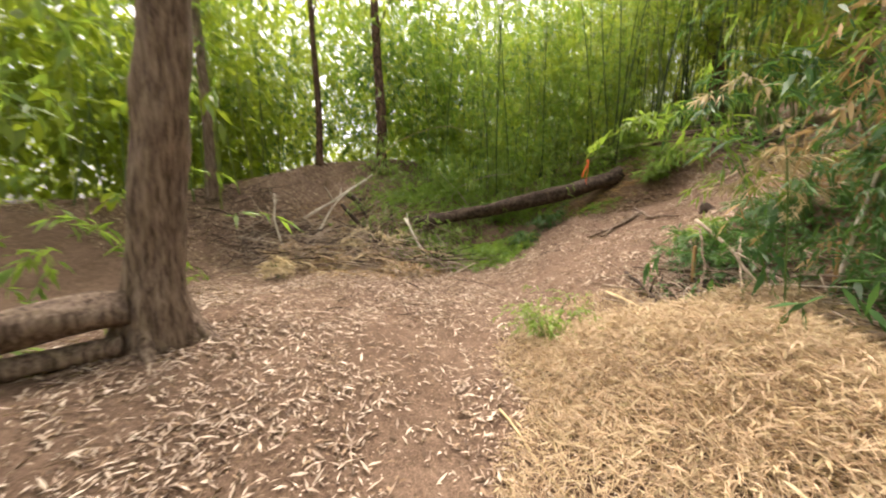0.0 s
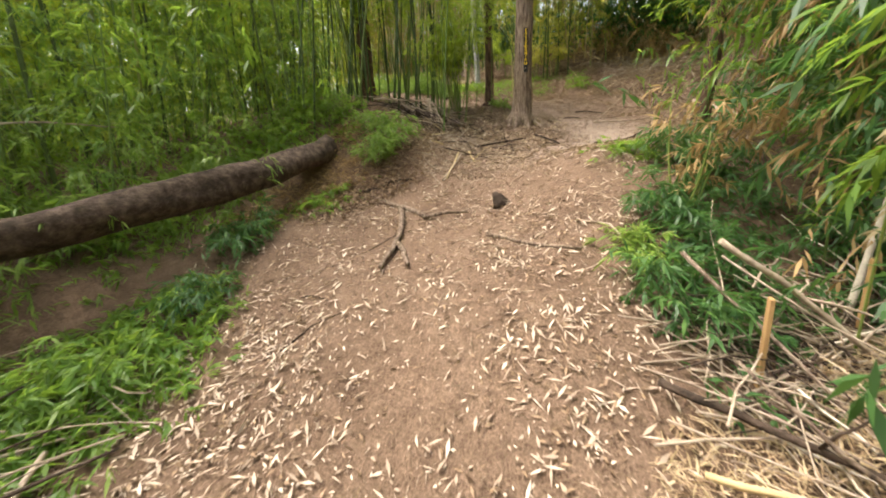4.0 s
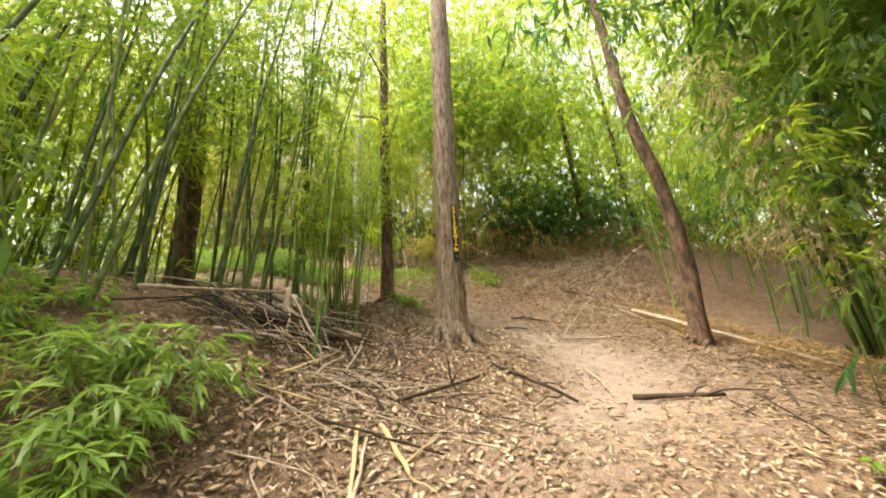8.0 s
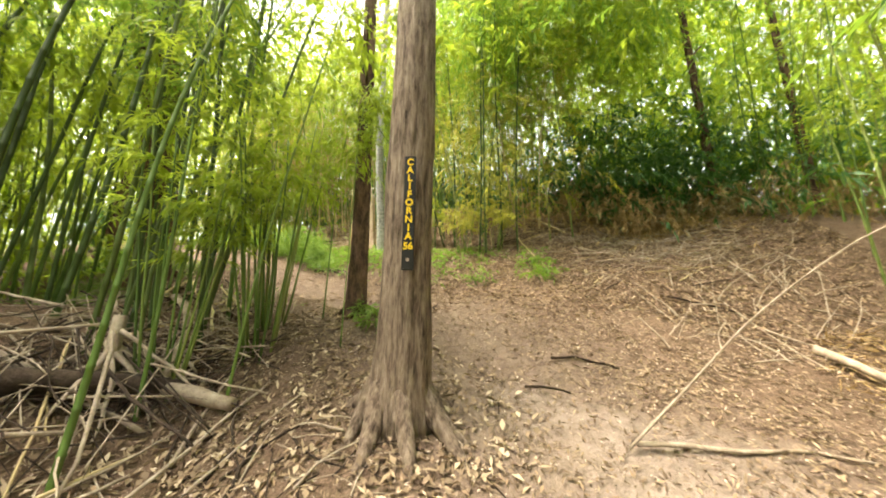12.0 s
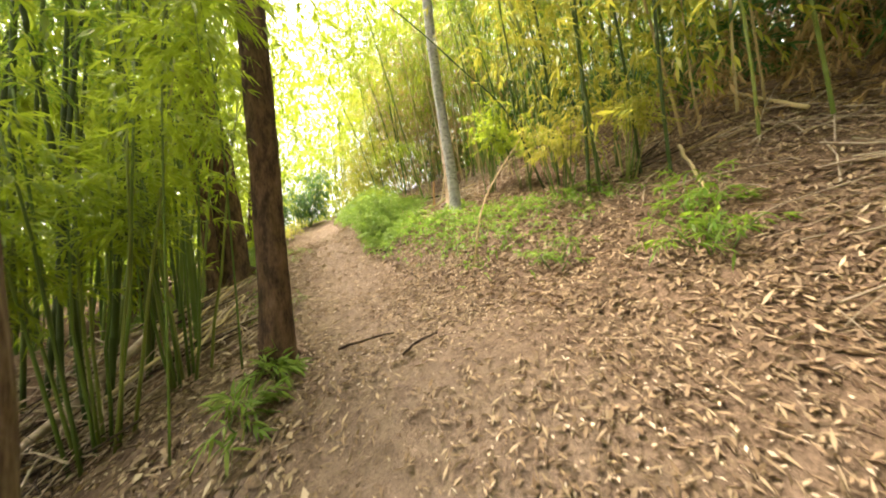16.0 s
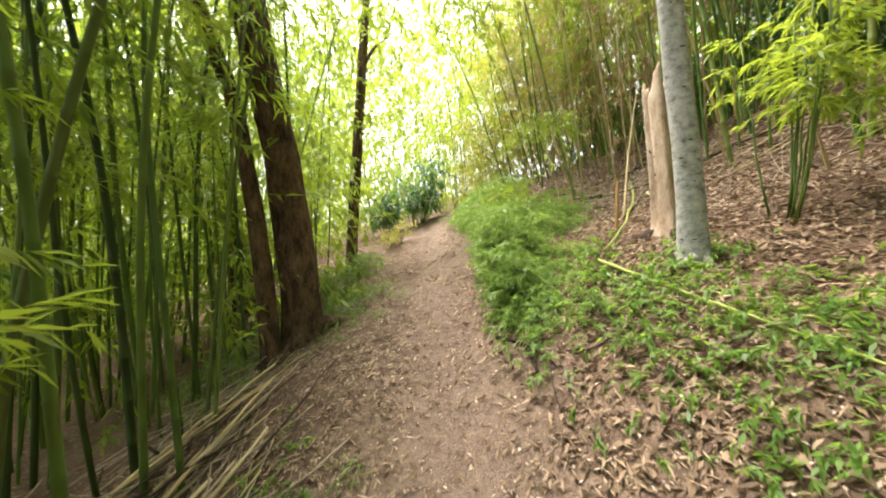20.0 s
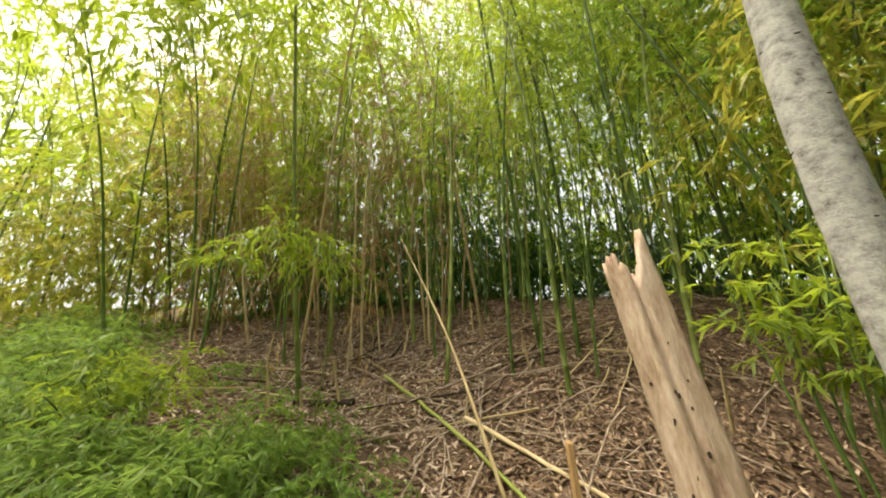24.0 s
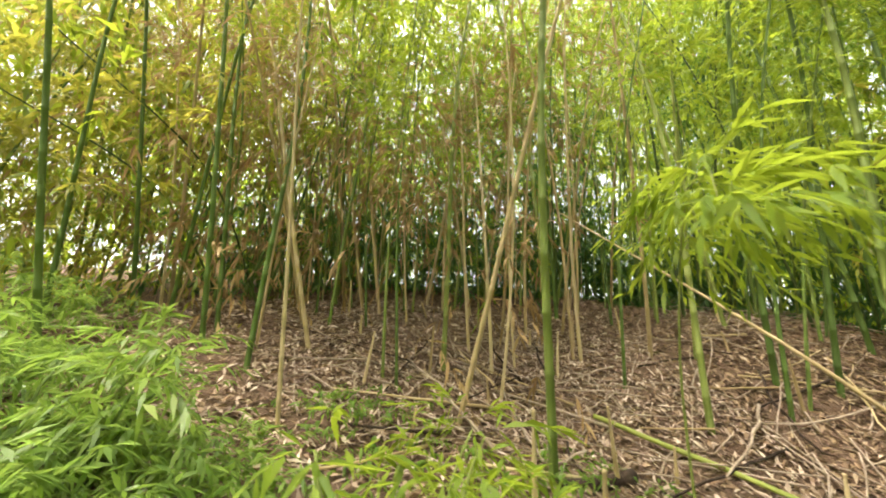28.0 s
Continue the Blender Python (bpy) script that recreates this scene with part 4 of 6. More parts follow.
# ---------------------------------------------------------------- logs, poles and fallen branches
stick("fallen_log", "long dark rotting log lying beside the trail", "log", (4.98, 10.34), (-1.0, 9.3), 0.225, LOG_BARK, (-0.06, 0.0), -0.12, 0.25, 0.72, 1, sides=26)
for nm, lab, a, b, r, mat, lift, bend, side in (
        ("fallen_branch", "bleached white branch leaning into the brush", (-0.48, 8.22), (-1.15, 8.72), 0.045, WOOD_PALE, (0.03, 0.72), 0.0, 0.03),
        ("fallen_branch", "pale crooked stick across the leaf litter", (-1.05, 8.0), (0.42, 7.7), 0.03, WOOD_GREY, (0.05, 0.1), 0.08, 0.08),
        ("fallen_branch", "pale straight stick lying on the litter", (0.64, 8.0), (-0.05, 6.8), 0.018, WOOD_GREY, (0.1, 0), 0, 0),
        ("fallen_branch", "long brown branch lying along the clearing", (-5.2, 8.1), (-2.2, 7.45), 0.035, WOOD_GREY, (0.06, 0.08), 0, 0.05),
        ("fallen_branch", "pale forked branch leaning up out of the brush", (-3.9, 8.9), (-2.44, 9.85), 0.04, WOOD_PALE, (0.3, 0.95), 0, 0.06),
        ("fallen_branch", "thin bleached branch standing in the brush", (-3.9, 7.9), (-4.4, 8.4), 0.024, WOOD_PALE, (0.05, 1.2), 0, 0.12),
        ("fallen_branch", "thick dark broken branch in the brush", (-3.05, 10.0), (-2.35, 9.4), 0.085, WOOD_DARK, (0.3, 0.1), 0.05, 0.1),
        ("fallen_branch", "thin grey branch arching beside the trail", (2.51, 3.65), (2.66, 4.46), 0.016, BARK, (0.02, 0.42), 0.0, 0.06),
        ("fallen_branch", "curved grey branch hanging over the bank", (3.3, 4.5), (3.38, 3.38), 0.024, WOOD_GREY, (0.72, 0.04), 0.03, 0.1),
        ("fallen_branch", "long pale stick on the straw", (2.25, 4.61), (2.32, 3.55), 0.018, CANE_TAN, (0.08, 0.2), 0, 0),
        ("fallen_branch", "long dark branch lying on the brush", (2.6, 4.81), (2.45, 3.6), 0.024, WOOD_DARK, (0.12, 0.16), 0, 0.06),
        ("fallen_branch", "grey crooked branch over the brush", (3.5, 4.7), (2.75, 3.75), 0.016, BARK, (0.4, 0.12), -0.06, 0.1),
        ("fallen_branch", "straw-coloured cane lying in the straw", (0.55, 2.6), (0.95, 1.2), 0.012, CANE_TAN, (0.02, 0.02), 0, 0),
        ("rotten_log", "short dark rotten log at the trail's edge", (4.72, 9.38), (5.71, 8.84), 0.036, WOOD_DARK, (0, 0), 0, 0.03),
        ("fallen_branch", "long thin stick on the bare soil", (4.3, 5.6), (4.0, 5.1), 0.017, WOOD_GREY, (0, 0), 0, 0.05),
        ("fallen_branch", "pale stick lying on the litter", (5.87, 8.25), (6.93, 8.43), 0.02, WOOD_GREY, (0, 0.06), 0, 0),
        ("bamboo_pole", "straight pale bamboo pole on the litter", (7.07, 8.56), (5.9, 8.2), 0.02, CANE_TAN, (0.03, 0.02), 0, 0),
        ("fallen_branch", "pale piece of split bamboo", (7.2, 8.4), (6.7, 8.02), 0.026, CANE_TAN, (0.02, 0.02), 0, 0),
        ("fallen_branch", "brown branch lying before the roots", (8.69, 7.4), (7.75, 6.6), 0.024, WOOD_DARK, (0, 0.02), 0, 0.05),
        ("fallen_branch", "short brown stick on the dusty soil", (8.97, 6.2), (8.23, 6.15), 0.016, WOOD_GREY, (0, 0), 0, 0.04),
        ("bamboo_pole", "pale split cane lying on the mound", (7.28, 9.47), (8.41, 9.46), 0.018, CANE_TAN, (0.03, 0.03), 0, 0),
        ("fallen_branch", "brown stick lying across the mound", (8.25, 9.01), (7.6, 8.32), 0.02, WOOD_GREY, (0.02, 0.02), 0, 0.03),
        ("fallen_branch", "brown branch lying before the roots", (7.61, 8.38), (8.38, 7.51), 0.022, WOOD_DARK, (0.02, 0), 0, -0.05),
        ("fallen_branch", "dark curved stick on the trail", (8.05, 5.98), (7.9, 5.2), 0.028, WOOD_DARK, (0, 0), 0, 0.05),
        ("fallen_log", "long straight fallen pole across the clearing", (12.3, 4.15), (8.9, 3.3), 0.042, WOOD_GREY, (0.03, 0.03), 0, 0.05),
        ("fallen_branch", "brown branch half sunk in the dust", (9.98, 6.24), (10.38, 4.75), 0.02, WOOD_GREY, (0, 0), 0, 0.04),
        ("bamboo_pole", "thick pale pole on the slope", (15.4, 8.1), (13.9, 7.3), 0.024, CANE_TAN, (0.04, 0.04), 0, 0),
        ("bamboo_pole", "long pale pole high on the slope", (17.94, 8.75), (15.5, 6.95), 0.035, CANE_TAN, (0.06, 0.08), 0, 0),
        ("fallen_branch", "short dark stick on the trail", (10.97, 6.93), (11.15, 6.25), 0.019, WOOD_DARK, (0, 0), 0, 0.05),
        ("fallen_branch", "small twig on the trail", (10.38, 7.13), (10.45, 6.72), 0.014, WOOD_DARK, (0, 0), 0, 0.02),
        ("bleached_log", "bleached hollow log among the roots", (8.5, 10.1), (8.95, 9.3), 0.10, WOOD_GREY, (0.03, 0.0), 0, 0.06),
        ("rotten_log", "black hollow log under the brush heap", (7.9, 10.25), (8.85, 9.72), 0.11, WOOD_DARK, (0.08, 0.02), 0, 0.05),
        ("fallen_branch", "grey branch leaning on the brush heap", (9.6, 11.6), (8.7, 9.9), 0.05, WOOD_GREY, (0.2, 0.08), 0.1, 0.15),
        ("fallen_branch", "brown twig on the trail", (11.1, 9.25), (11.58, 9.1), 0.012, WOOD_DARK, (0, 0), 0, 0.02),
        ("fallen_branch", "brown twig on the trail", (11.4, 8.59), (11.8, 8.72), 0.012, WOOD_DARK, (0, 0), 0, 0.03),
        ("fallen_branch", "curved dark branch in the litter", (12.62, 12.17), (12.66, 11.47), 0.026, WOOD_DARK, (0, 0), 0, 0.08),
        ("green_cane", "green cane fallen down the slope", (16.68, 14.85), (13.88, 12.2), 0.02, CANE_LIME, (0.1, 0.1), 0, 0.15),
        ("bamboo_pole", "long brown cane lying on the slope", (15.86, 13.61), (14.88, 12.33), 0.022, CANE_TAN, (0.05, 0.05), 0, 0),
        ("rotten_log", "short rotten log on the slope", (16.08, 14.9), (15.83, 15.5), 0.05, WOOD_DARK, (0, 0), 0, 0.02)):
    stick(nm, lab, "branch" if "branch" in nm else ("log" if "log" in nm else "bamboo"), a, b, r, mat, lift, bend, side, 0.6, 2 if nm == "fallen_branch" and r > 0.02 else 0)

# roots bared on the steep bank
for a, b, r, side in (((4.6, 8.28), (3.1, 7.4), 0.045, 0.1), ((3.62, 7.58), (3.2, 7.1), 0.035, 0.03), ((4.72, 8.78), (4.47, 7.68), 0.042, 0.05), ((4.45, 7.75), (4.83, 7.2), 0.03, 0.04), ((4.16, 6.6), (3.78, 5.45), 0.024, -0.06)):
    stick("tree_root", "bare brown root running across the trail", "root", a, b, r, BARK, (0, 0), 0, side, 0.6, 0, sides=10)

# ---------------------------------------------------------------- litter
def litter_bed(name, label, mat, boxes, seed, length, width, bare=0.35, even=0.5):
    """Fallen leaves strewn over rectangles (x0, x1, y0, y1, leaves per square metre), thinner where the trail is trodden."""
    g = np.random.default_rng(seed)
    xy = np.vstack([np.stack([g.uniform(x0, x1, int((x1 - x0) * (y1 - y0) * d)), g.uniform(y0, y1, int((x1 - x0) * (y1 - y0) * d))], -1) for x0, x1, y0, y1, d in boxes])
    x, y = xy[:, 0], xy[:, 1]
    gap = trail_gap(x, y)
    patch = 0.5 + 0.5 * np.sin(1.9 * x + 1.3 * np.sin(1.1 * y)) * np.sin(2.3 * y + 1.1 * np.sin(1.7 * x))
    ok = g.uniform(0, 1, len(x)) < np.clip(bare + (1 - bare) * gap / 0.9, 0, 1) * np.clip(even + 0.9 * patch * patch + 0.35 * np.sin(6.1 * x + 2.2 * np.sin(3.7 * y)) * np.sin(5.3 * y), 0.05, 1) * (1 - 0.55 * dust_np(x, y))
    x, y, gap = x[ok], y[ok], gap[ok]
    n = len(x)
    z = ground_np(x, y) + relief(x, y) - 0.05 * np.exp(-(gap / 0.55) ** 2) + g.uniform(0.004, 0.035, n)
    b, e = g.uniform(0, 6.28, n), 0.1
    sx, sy = (ground_np(x + e, y) - ground_np(x - e, y)) / (2 * e), (ground_np(x, y + e) - ground_np(x, y - e)) / (2 * e)
    w = np.stack([np.cos(b), np.sin(b), sx * np.cos(b) + sy * np.sin(b) + g.normal(0, 0.2, n)], -1)
    v, q = leaves_np(np.stack([x, y, z], -1), w, length * g.uniform(0.45, 1.4, n), width * g.uniform(0.6, 1.5, n), g, -0.02, 0.3)
    return stuff(name, v, q, mat, label, "leaf litter")


litter_bed("leaf_litter", "dry straw-coloured bamboo leaves scattered over the trail", LITTER, [
    (6.0, 12.5, 3.5, 10.5, 520), (9.8, 14.5, 8.5, 19.5, 420), (10.9, 13.4, 8.6, 15.0, 320)], 31, 0.085, 0.015)
litter_bed("steep_litter", "long pale bamboo leaves strewn over dark soil", LITTER_PALE, [(2.0, 6.2, 4.5, 9.6, 190)], 38, 0.115, 0.018, 0.6, 0.25)
litter_bed("clearing_litter", "pale beige bamboo leaves over the first clearing", LITTER_PALE, [(-4.5, 2.0, -0.2, 8.5, 430), (-6, 4, -3.5, -0.2, 160)], 35, 0.105, 0.018, 0.45, 0.22)
litter_bed("leaf_scraps", "small dry scraps of leaf and bark on the trail", LITTER_PALE, [(-4.5, 2.2, -0.2, 8.5, 300), (2.0, 6.5, 4.8, 9.5, 160), (6.0, 12.5, 4.0, 10.0, 300), (10.5, 13.8, 8.5, 18.5, 320)], 36, 0.034, 0.014, 0.7)
litter_bed("leaf_litter_brown", "brown fallen leaves beside the trail", LITTER_RED, [
    (-4.5, 2.0, 0.3, 8.5, 240), (2.0, 6.0, 4.5, 9.8, 260), (6.0, 12.5, 2.5, 11.0, 560), (9.2, 14.5, 8.5, 19.5, 560), (6.8, 9.8, 10.4, 16.5, 260)], 32, 0.062, 0.018)
litter_bed("bank_litter", "dry brown leaves covering the bank behind the clearing", LITTER, [(-9.5, -2.5, 6.5, 14.0, 330)], 39, 0.1, 0.03, even=0.7)
litter_bed("mound_litter", "broad brown leaves and bark flakes on the mound by the roots", LITTER, [(6.4, 10.6, 6.9, 10.6, 420)], 40, 0.085, 0.032, even=0.55)
litter_bed("slope_litter", "brown leaf litter covering the slope above the trail", LITTER_RED, [(12.5, 16.5, 2.5, 9.0, 1250), (12.5, 14.4, 9.0, 14.5, 800), (14.4, 18.5, 8.5, 13.5, 1250), (14.4, 18.5, 13.5, 19.5, 800), (18.5, 20.5, 7, 19.5, 450)], 33, 0.075, 0.022, even=0.7)
litter_bed("slope_litter_pale", "pale dry bamboo leaves on the slope above the trail", LITTER, [(12.5, 15.5, 4.0, 9.0, 230), (14.4, 18.0, 8.5, 13.5, 330)], 34, 0.115, 0.018, even=0.45)
litter_bed("thicket_litter", "pale dry bamboo leaves covering the floor of the thicket", LITTER_PALE, [(14.4, 18.8, 13.5, 20.0, 620)], 48, 0.11, 0.02, even=0.55)

# trees at the back of the first clearing
for x, y, r, mat in ((-4.6, 11.8, 0.12, BARK_DARK), (-2.6, 12.6, 0.2, BARK_DARK), (-6.5, 9.0, 0.14, BARK), (-5.6, 6.4, 0.1, BARK_DARK), (17.6, 3.2, 0.13, BARK_DARK), (16.9, 1.6, 0.1, BARK_DARK)):
    tree("background_tree", "dark trunk among the bamboo at the clearing's back", (x, y), [(0.05, 0, 2.0), (-0.1, 0.1, 5.0), (-0.2, 0.2, 9.5)], r, r * 0.55, mat, int(x * 10 + 200), 14, 0.3, 0.4, 2, 0.08,
         [(0.5, (0.9, -0.8, 1.4), 0.04), (0.65, (-1.0, 0.5, 1.3), 0.04), (0.8, (0.4, 0.9, 1.2), 0.04)], (LEAF_MID, 170, 1.0, 0.16))


# ---------------------------------------------------------------- the sign on the tree
def make_sign():
    n = Vector((-0.92, -0.39, 0)).normalized()
    mid = Vector((9.435, 7.905, 4.755))
    at = mid + n * 0.232
    ob = thing("trail_sign", "narrow black board with yellow upright lettering, nailed to the tree", "sign")
    ob.matrix_basis = Matrix.Translation(at) @ Matrix((((-n.y), 0, n.x), (n.x, 0, n.y), (0, 1, 0))).to_4x4()
    bm = bmesh.new()
    bmesh.ops.create_cube(bm, size=1)
    bmesh.ops.scale(bm, vec=(0.098, 0.99, 0.026), verts=bm.verts)
    bmesh.ops.bevel(bm, geom=list(bm.edges), offset=0.005, segments=2, affect="EDGES")
    board = part("board", bm, SIGN_BLACK, ob)

    def letter(text, y, size, name):
        cu = bpy.data.curves.new(name, "FONT")
        cu.body, cu.size, cu.extrude, cu.align_x, cu.align_y, cu.offset = text, size, 0.003, "CENTER", "CENTER", 0.0022
        tmp = bpy.data.objects.new(name, cu)
        scene.collection.objects.link(tmp)
        me = bpy.data.meshes.new_from_object(tmp.evaluated_get(bpy.context.evaluated_depsgraph_get()))
        bpy.data.objects.remove(tmp)
        me.materials.clear()
        me.materials.append(SIGN_YELLOW)
        o = part(name, me, SIGN_YELLOW, board, "yellow painted letter " + text)
        o.matrix_basis = Matrix.Translation((0, y, 0.0165))
    for k, ch in enumerate("CALIFORNIA"):
        letter(ch, 0.435 - 0.0725 * k, 0.082, "letter")
    letter("56", 0.435 - 0.0725 * 10 - 0.01, 0.08, "number")
    for y, r in ((-0.41, 0.016), (0.475, 0.006)):
        bm = bmesh.new()
        bmesh.ops.create_cone(bm, cap_ends=True, segments=14, radius1=r, radius2=r * 0.7, depth=0.01)
        o = part("bolt", bm, WOOD_GREY, board, "grey metal bolt head")
        o.matrix_basis = Matrix.Translation((0, y, 0.016))


make_sign()


# ---------------------------------------------------------------- broken stump
def make_stump():
    base = on_ground(14.58, 12.08, -0.05)
    ob = thing("broken_stump", "tall broken bare trunk, bleached tan, split into two jagged spikes", "stump", base)
    na, nh = 44, 34
    g = np.random.default_rng(4)
    ang = np.arange(na) * 2 * np.pi / na
    top = 1.6 + 0.05 * np.sin(5 * ang + 1) + g.uniform(-0.06, 0.06, na)
    for a0, hgt, wid in ((2.05, 0.13, 0.42), (4.25, 0.32, 0.36), (5.6, 0.08, 0.4)):
        d = np.angle(np.exp(1j * (ang - a0)))
        top += hgt * np.exp(-(d / wid) ** 2)
    rad = 0.142 * (1 + 0.06 * np.sin(5 * ang) + 0.04 * np.sin(9 * ang + 2))
    crack = 1 - 0.2 * np.exp(-(np.angle(np.exp(1j * (ang - 3.1))) / 0.16) ** 2)
    rows = []
    for i in range(nh):
        t = i / (nh - 1)
        z = t * top
        r = rad * (1 + 0.35 * np.exp(-z / 0.16) - 0.16 * t) * (1 - (1 - crack) * min(1, 1.6 * t + 0.25))
        r = r * (1 + g.normal(0, 0.012, na))
        cx, cy = 0.06 * t, 0.22 * t
        rows.append(np.stack([cx + r * np.cos(ang), cy + r * np.sin(ang), z], -1))
    for i in range(10):
        t = 1 - i * 0.07
        z = t * top - 0.005
        r = rad * (0.62 - 0.02 * i) * (1 + g.normal(0, 0.03, na)) * crack
        rows.append(np.stack([0.06 * t + r * np.cos(ang), 0.22 * t + r * np.sin(ang), z], -1))
    v = np.vstack(rows)
    i = np.arange(len(rows) - 1)[:, None] * na
    j = np.arange(na)
    k = (j + 1) % na
    q = np.stack([i + j, i + k, i + na + k, i + na + j], -1).reshape(-1, 4)
    v = np.vstack([v, v[-na:].mean(0)])
    c = len(v) - 1
    jj = np.arange(0, na, 2)
    o = (len(rows) - 1) * na
    q = np.vstack([q, np.stack([np.full(len(jj), c), o + jj, o + (jj + 1) % na, o + (jj + 2) % na], -1)])
    part("trunk", mesh_np("trunk", v, q, WOOD_BARE, True), WOOD_BARE, ob)
    for k in range(26):
        a, z = g.uniform(2.0, 5.2), g.uniform(0.2, 1.2)
        bm = bmesh.new()
        bmesh.ops.create_icosphere(bm, subdivisions=1, radius=g.uniform(0.005, 0.014))
        bmesh.ops.scale(bm, vec=(1, 1, 1.5), verts=bm.verts)
        t = z / 1.5
        r = 0.142 * (1 + 0.35 * math.exp(-z / 0.16) - 0.16 * t) * 0.985
        h = part("beetle_hole", bm, WOOD_DARK, ob, "dark hole in the bare wood")
        h.matrix_basis = Matrix.Translation((0.06 * t + r * math.cos(a), 0.22 * t + r * math.sin(a), z))
    for a, ln in ((0.6, 0.4), (2.6, 0.45), (4.2, 0.4)):
        pts = [(0.1 * math.cos(a) + t * ln * math.cos(a), 0.1 * math.sin(a) + t * ln * math.sin(a),
                ground_at(14.58 + (0.1 + t * ln) * math.cos(a), 12.08 + (0.1 + t * ln) * math.sin(a)) - base.z - 0.06 + 0.12 * (1 - t) ** 2) for t in np.linspace(0, 1, 6)]
        rv, rq = tube_np(pts, np.linspace(0.07, 0.02, 6), 8, 0.15, int(a * 10))
        part("root", mesh_np("root", rv, rq, WOOD_DARK, True), WOOD_DARK, ob)


make_stump()


def knots(ob, count, seed, r0):
    """Dark eye-shaped scars on a smooth trunk."""
    g = np.random.default_rng(seed)
    trunk = next(c for c in ob.children if c.name.startswith("trunk"))
    vs = trunk.data.vertices
    n = 24
    for k in range(count):
        ring = int(g.integers(2, 30))
        j = int(g.integers(0, n))
        co, mid = vs[ring * n + j].co, sum((vs[ring * n + i].co for i in range(n)), Vector()) / n
        out = (co - mid).normalized()
        bm = bmesh.new()
        bmesh.ops.create_icosphere(bm, subdivisions=2, radius=1)
        s = g.uniform(0.5, 1.2)
        bmesh.ops.scale(bm, vec=(0.004, 0.019 * s, 0.007 * s), verts=bm.verts)
        h = part("bark_scar", bm, WOOD_DARK, ob, "dark eye-shaped bark scar")
        h.matrix_basis = Matrix.Translation(co - out * 0.001) @ Matrix.Rotation(math.atan2(out.y, out.x), 4, "Z")


knots(grey_tree, 64, 8, 0.105)


# ---------------------------------------------------------------- stakes, ribbon, upright poles
def stake(x, y, h, w=0.035, lean=(0, 0), label="short square wooden stake driven into the ground"):
    ob = thing("wooden_stake", label, "stake", on_ground(x, y))
    bm = bmesh.new()
    bmesh.ops.create_cube(bm, size=1)
    bmesh.ops.scale(bm, vec=(w, w * 0.8, h + 0.1), verts=bm.verts)
    bmesh.ops.translate(bm, vec=(0, 0, (h + 0.1) / 2 - 0.1), verts=bm.verts)
    bmesh.ops.bevel(bm, geom=list(bm.edges), offset=0.004, segments=1, affect="EDGES")
    for vt in bm.verts:
        if vt.co.z > h * 0.8:
            vt.co.z += 0.4 * vt.co.x
    p = part("shaft", bm, STAKE, ob)
    p.matrix_basis = pose(0, 0, 0, lean[0], lean[1], 20)
    return ob


stake(3.14, 4.25, 0.6)
stake(4.05, 3.53, 0.55)
stake(14.5, 12.75, 0.6, 0.04, (0, 5), "brown wooden stake standing in the leaf litter")


def ribbon(at):
    ob = thing("orange_ribbon", "bright orange plastic ribbon tied to a twig", "ribbon", at)
    for k, (w, ln, a, dx) in enumerate(((0.026, 0.27, 0.3, 0.0), (0.022, 0.19, -0.6, -0.035))):
        n = 12
        t = np.linspace(0, 1, n)
        cx = dx * t * 1.5 + 0.012 * np.sin(5 * t + k)
        cy = 0.015 * np.sin(4 * t + 2 * k)
        tw = a + 0.7 * np.sin(2.2 * t)
        l = np.stack([cx - w / 2 * np.cos(tw), cy - w / 2 * np.sin(tw), -ln * t], -1)
        r = np.stack([cx + w / 2 * np.cos(tw), cy + w / 2 * np.sin(tw), -ln * t], -1)
        v = np.stack([l, r], 1).reshape(-1, 3)
        i = np.arange(n - 1) * 2
        me = mesh_np("tail", v, np.stack([i, i + 1, i + 3, i + 2], -1), RIBBON, True)
        o = part("tail", me, RIBBON, ob)
        m = o.modifiers.new("thick", "SOLIDIFY")
        m.thickness = 0.001
    bm = bmesh.new()
    bmesh.ops.create_icosphere(bm, subdivisions=2, radius=0.016)
    part("knot", bm, RIBBON, ob)
    return ob


ribbon(Vector((1.73, 4.08, 1.9)))
stick("twig", "thin green bamboo twig reaching over the trail", "bamboo", (3.4, 4.05), (1.72, 4.08), 0.008, CANE_GREEN, (1.75, 1.95), 0.12, 0, 0.4)


def arch_cane(name, label, pts, r, mat, category="bamboo"):
    p = trunk_pts(pts[0], [np.array(q) - np.array(pts[0]) for q in pts[1:]])
    ob = thing(name, label, category, p[0])
    v, q = tube_np(p - p[0], np.linspace(r, r * 0.45, len(p)), 7, 0.1, 3)
    part("stem", mesh_np("stem", v, q, mat, True), mat, ob)


arch_cane("arching_cane", "thin pale dead cane arching over the clearing", [(9.93, 6.3, ground_at(9.93, 6.3)), (10.1, 5.85, 3.4), (10.27, 5.3, 3.95), (10.35, 4.6, 4.5), (10.4, 4.1, 4.72)], 0.011, WOOD_GREY)
arch_cane("leaning_cane", "thin straw-coloured cane leaning up the slope", [(12.9, 9.5, ground_at(12.9, 9.5)), (13.45, 9.72, 5.6), (15.5, 10.5, 7.25)], 0.014, CANE_TAN)
arch_cane("bent_cane", "dark bent cane arching over the slope", [(15, 10.0, ground_at(15, 10.0)), (14.58, 10.3, 7.1), (14.08, 10.9, 8.1), (13.48, 11.6, 9.2), (12.78, 12.4, 10.3)], 0.02, CANE_DARK)
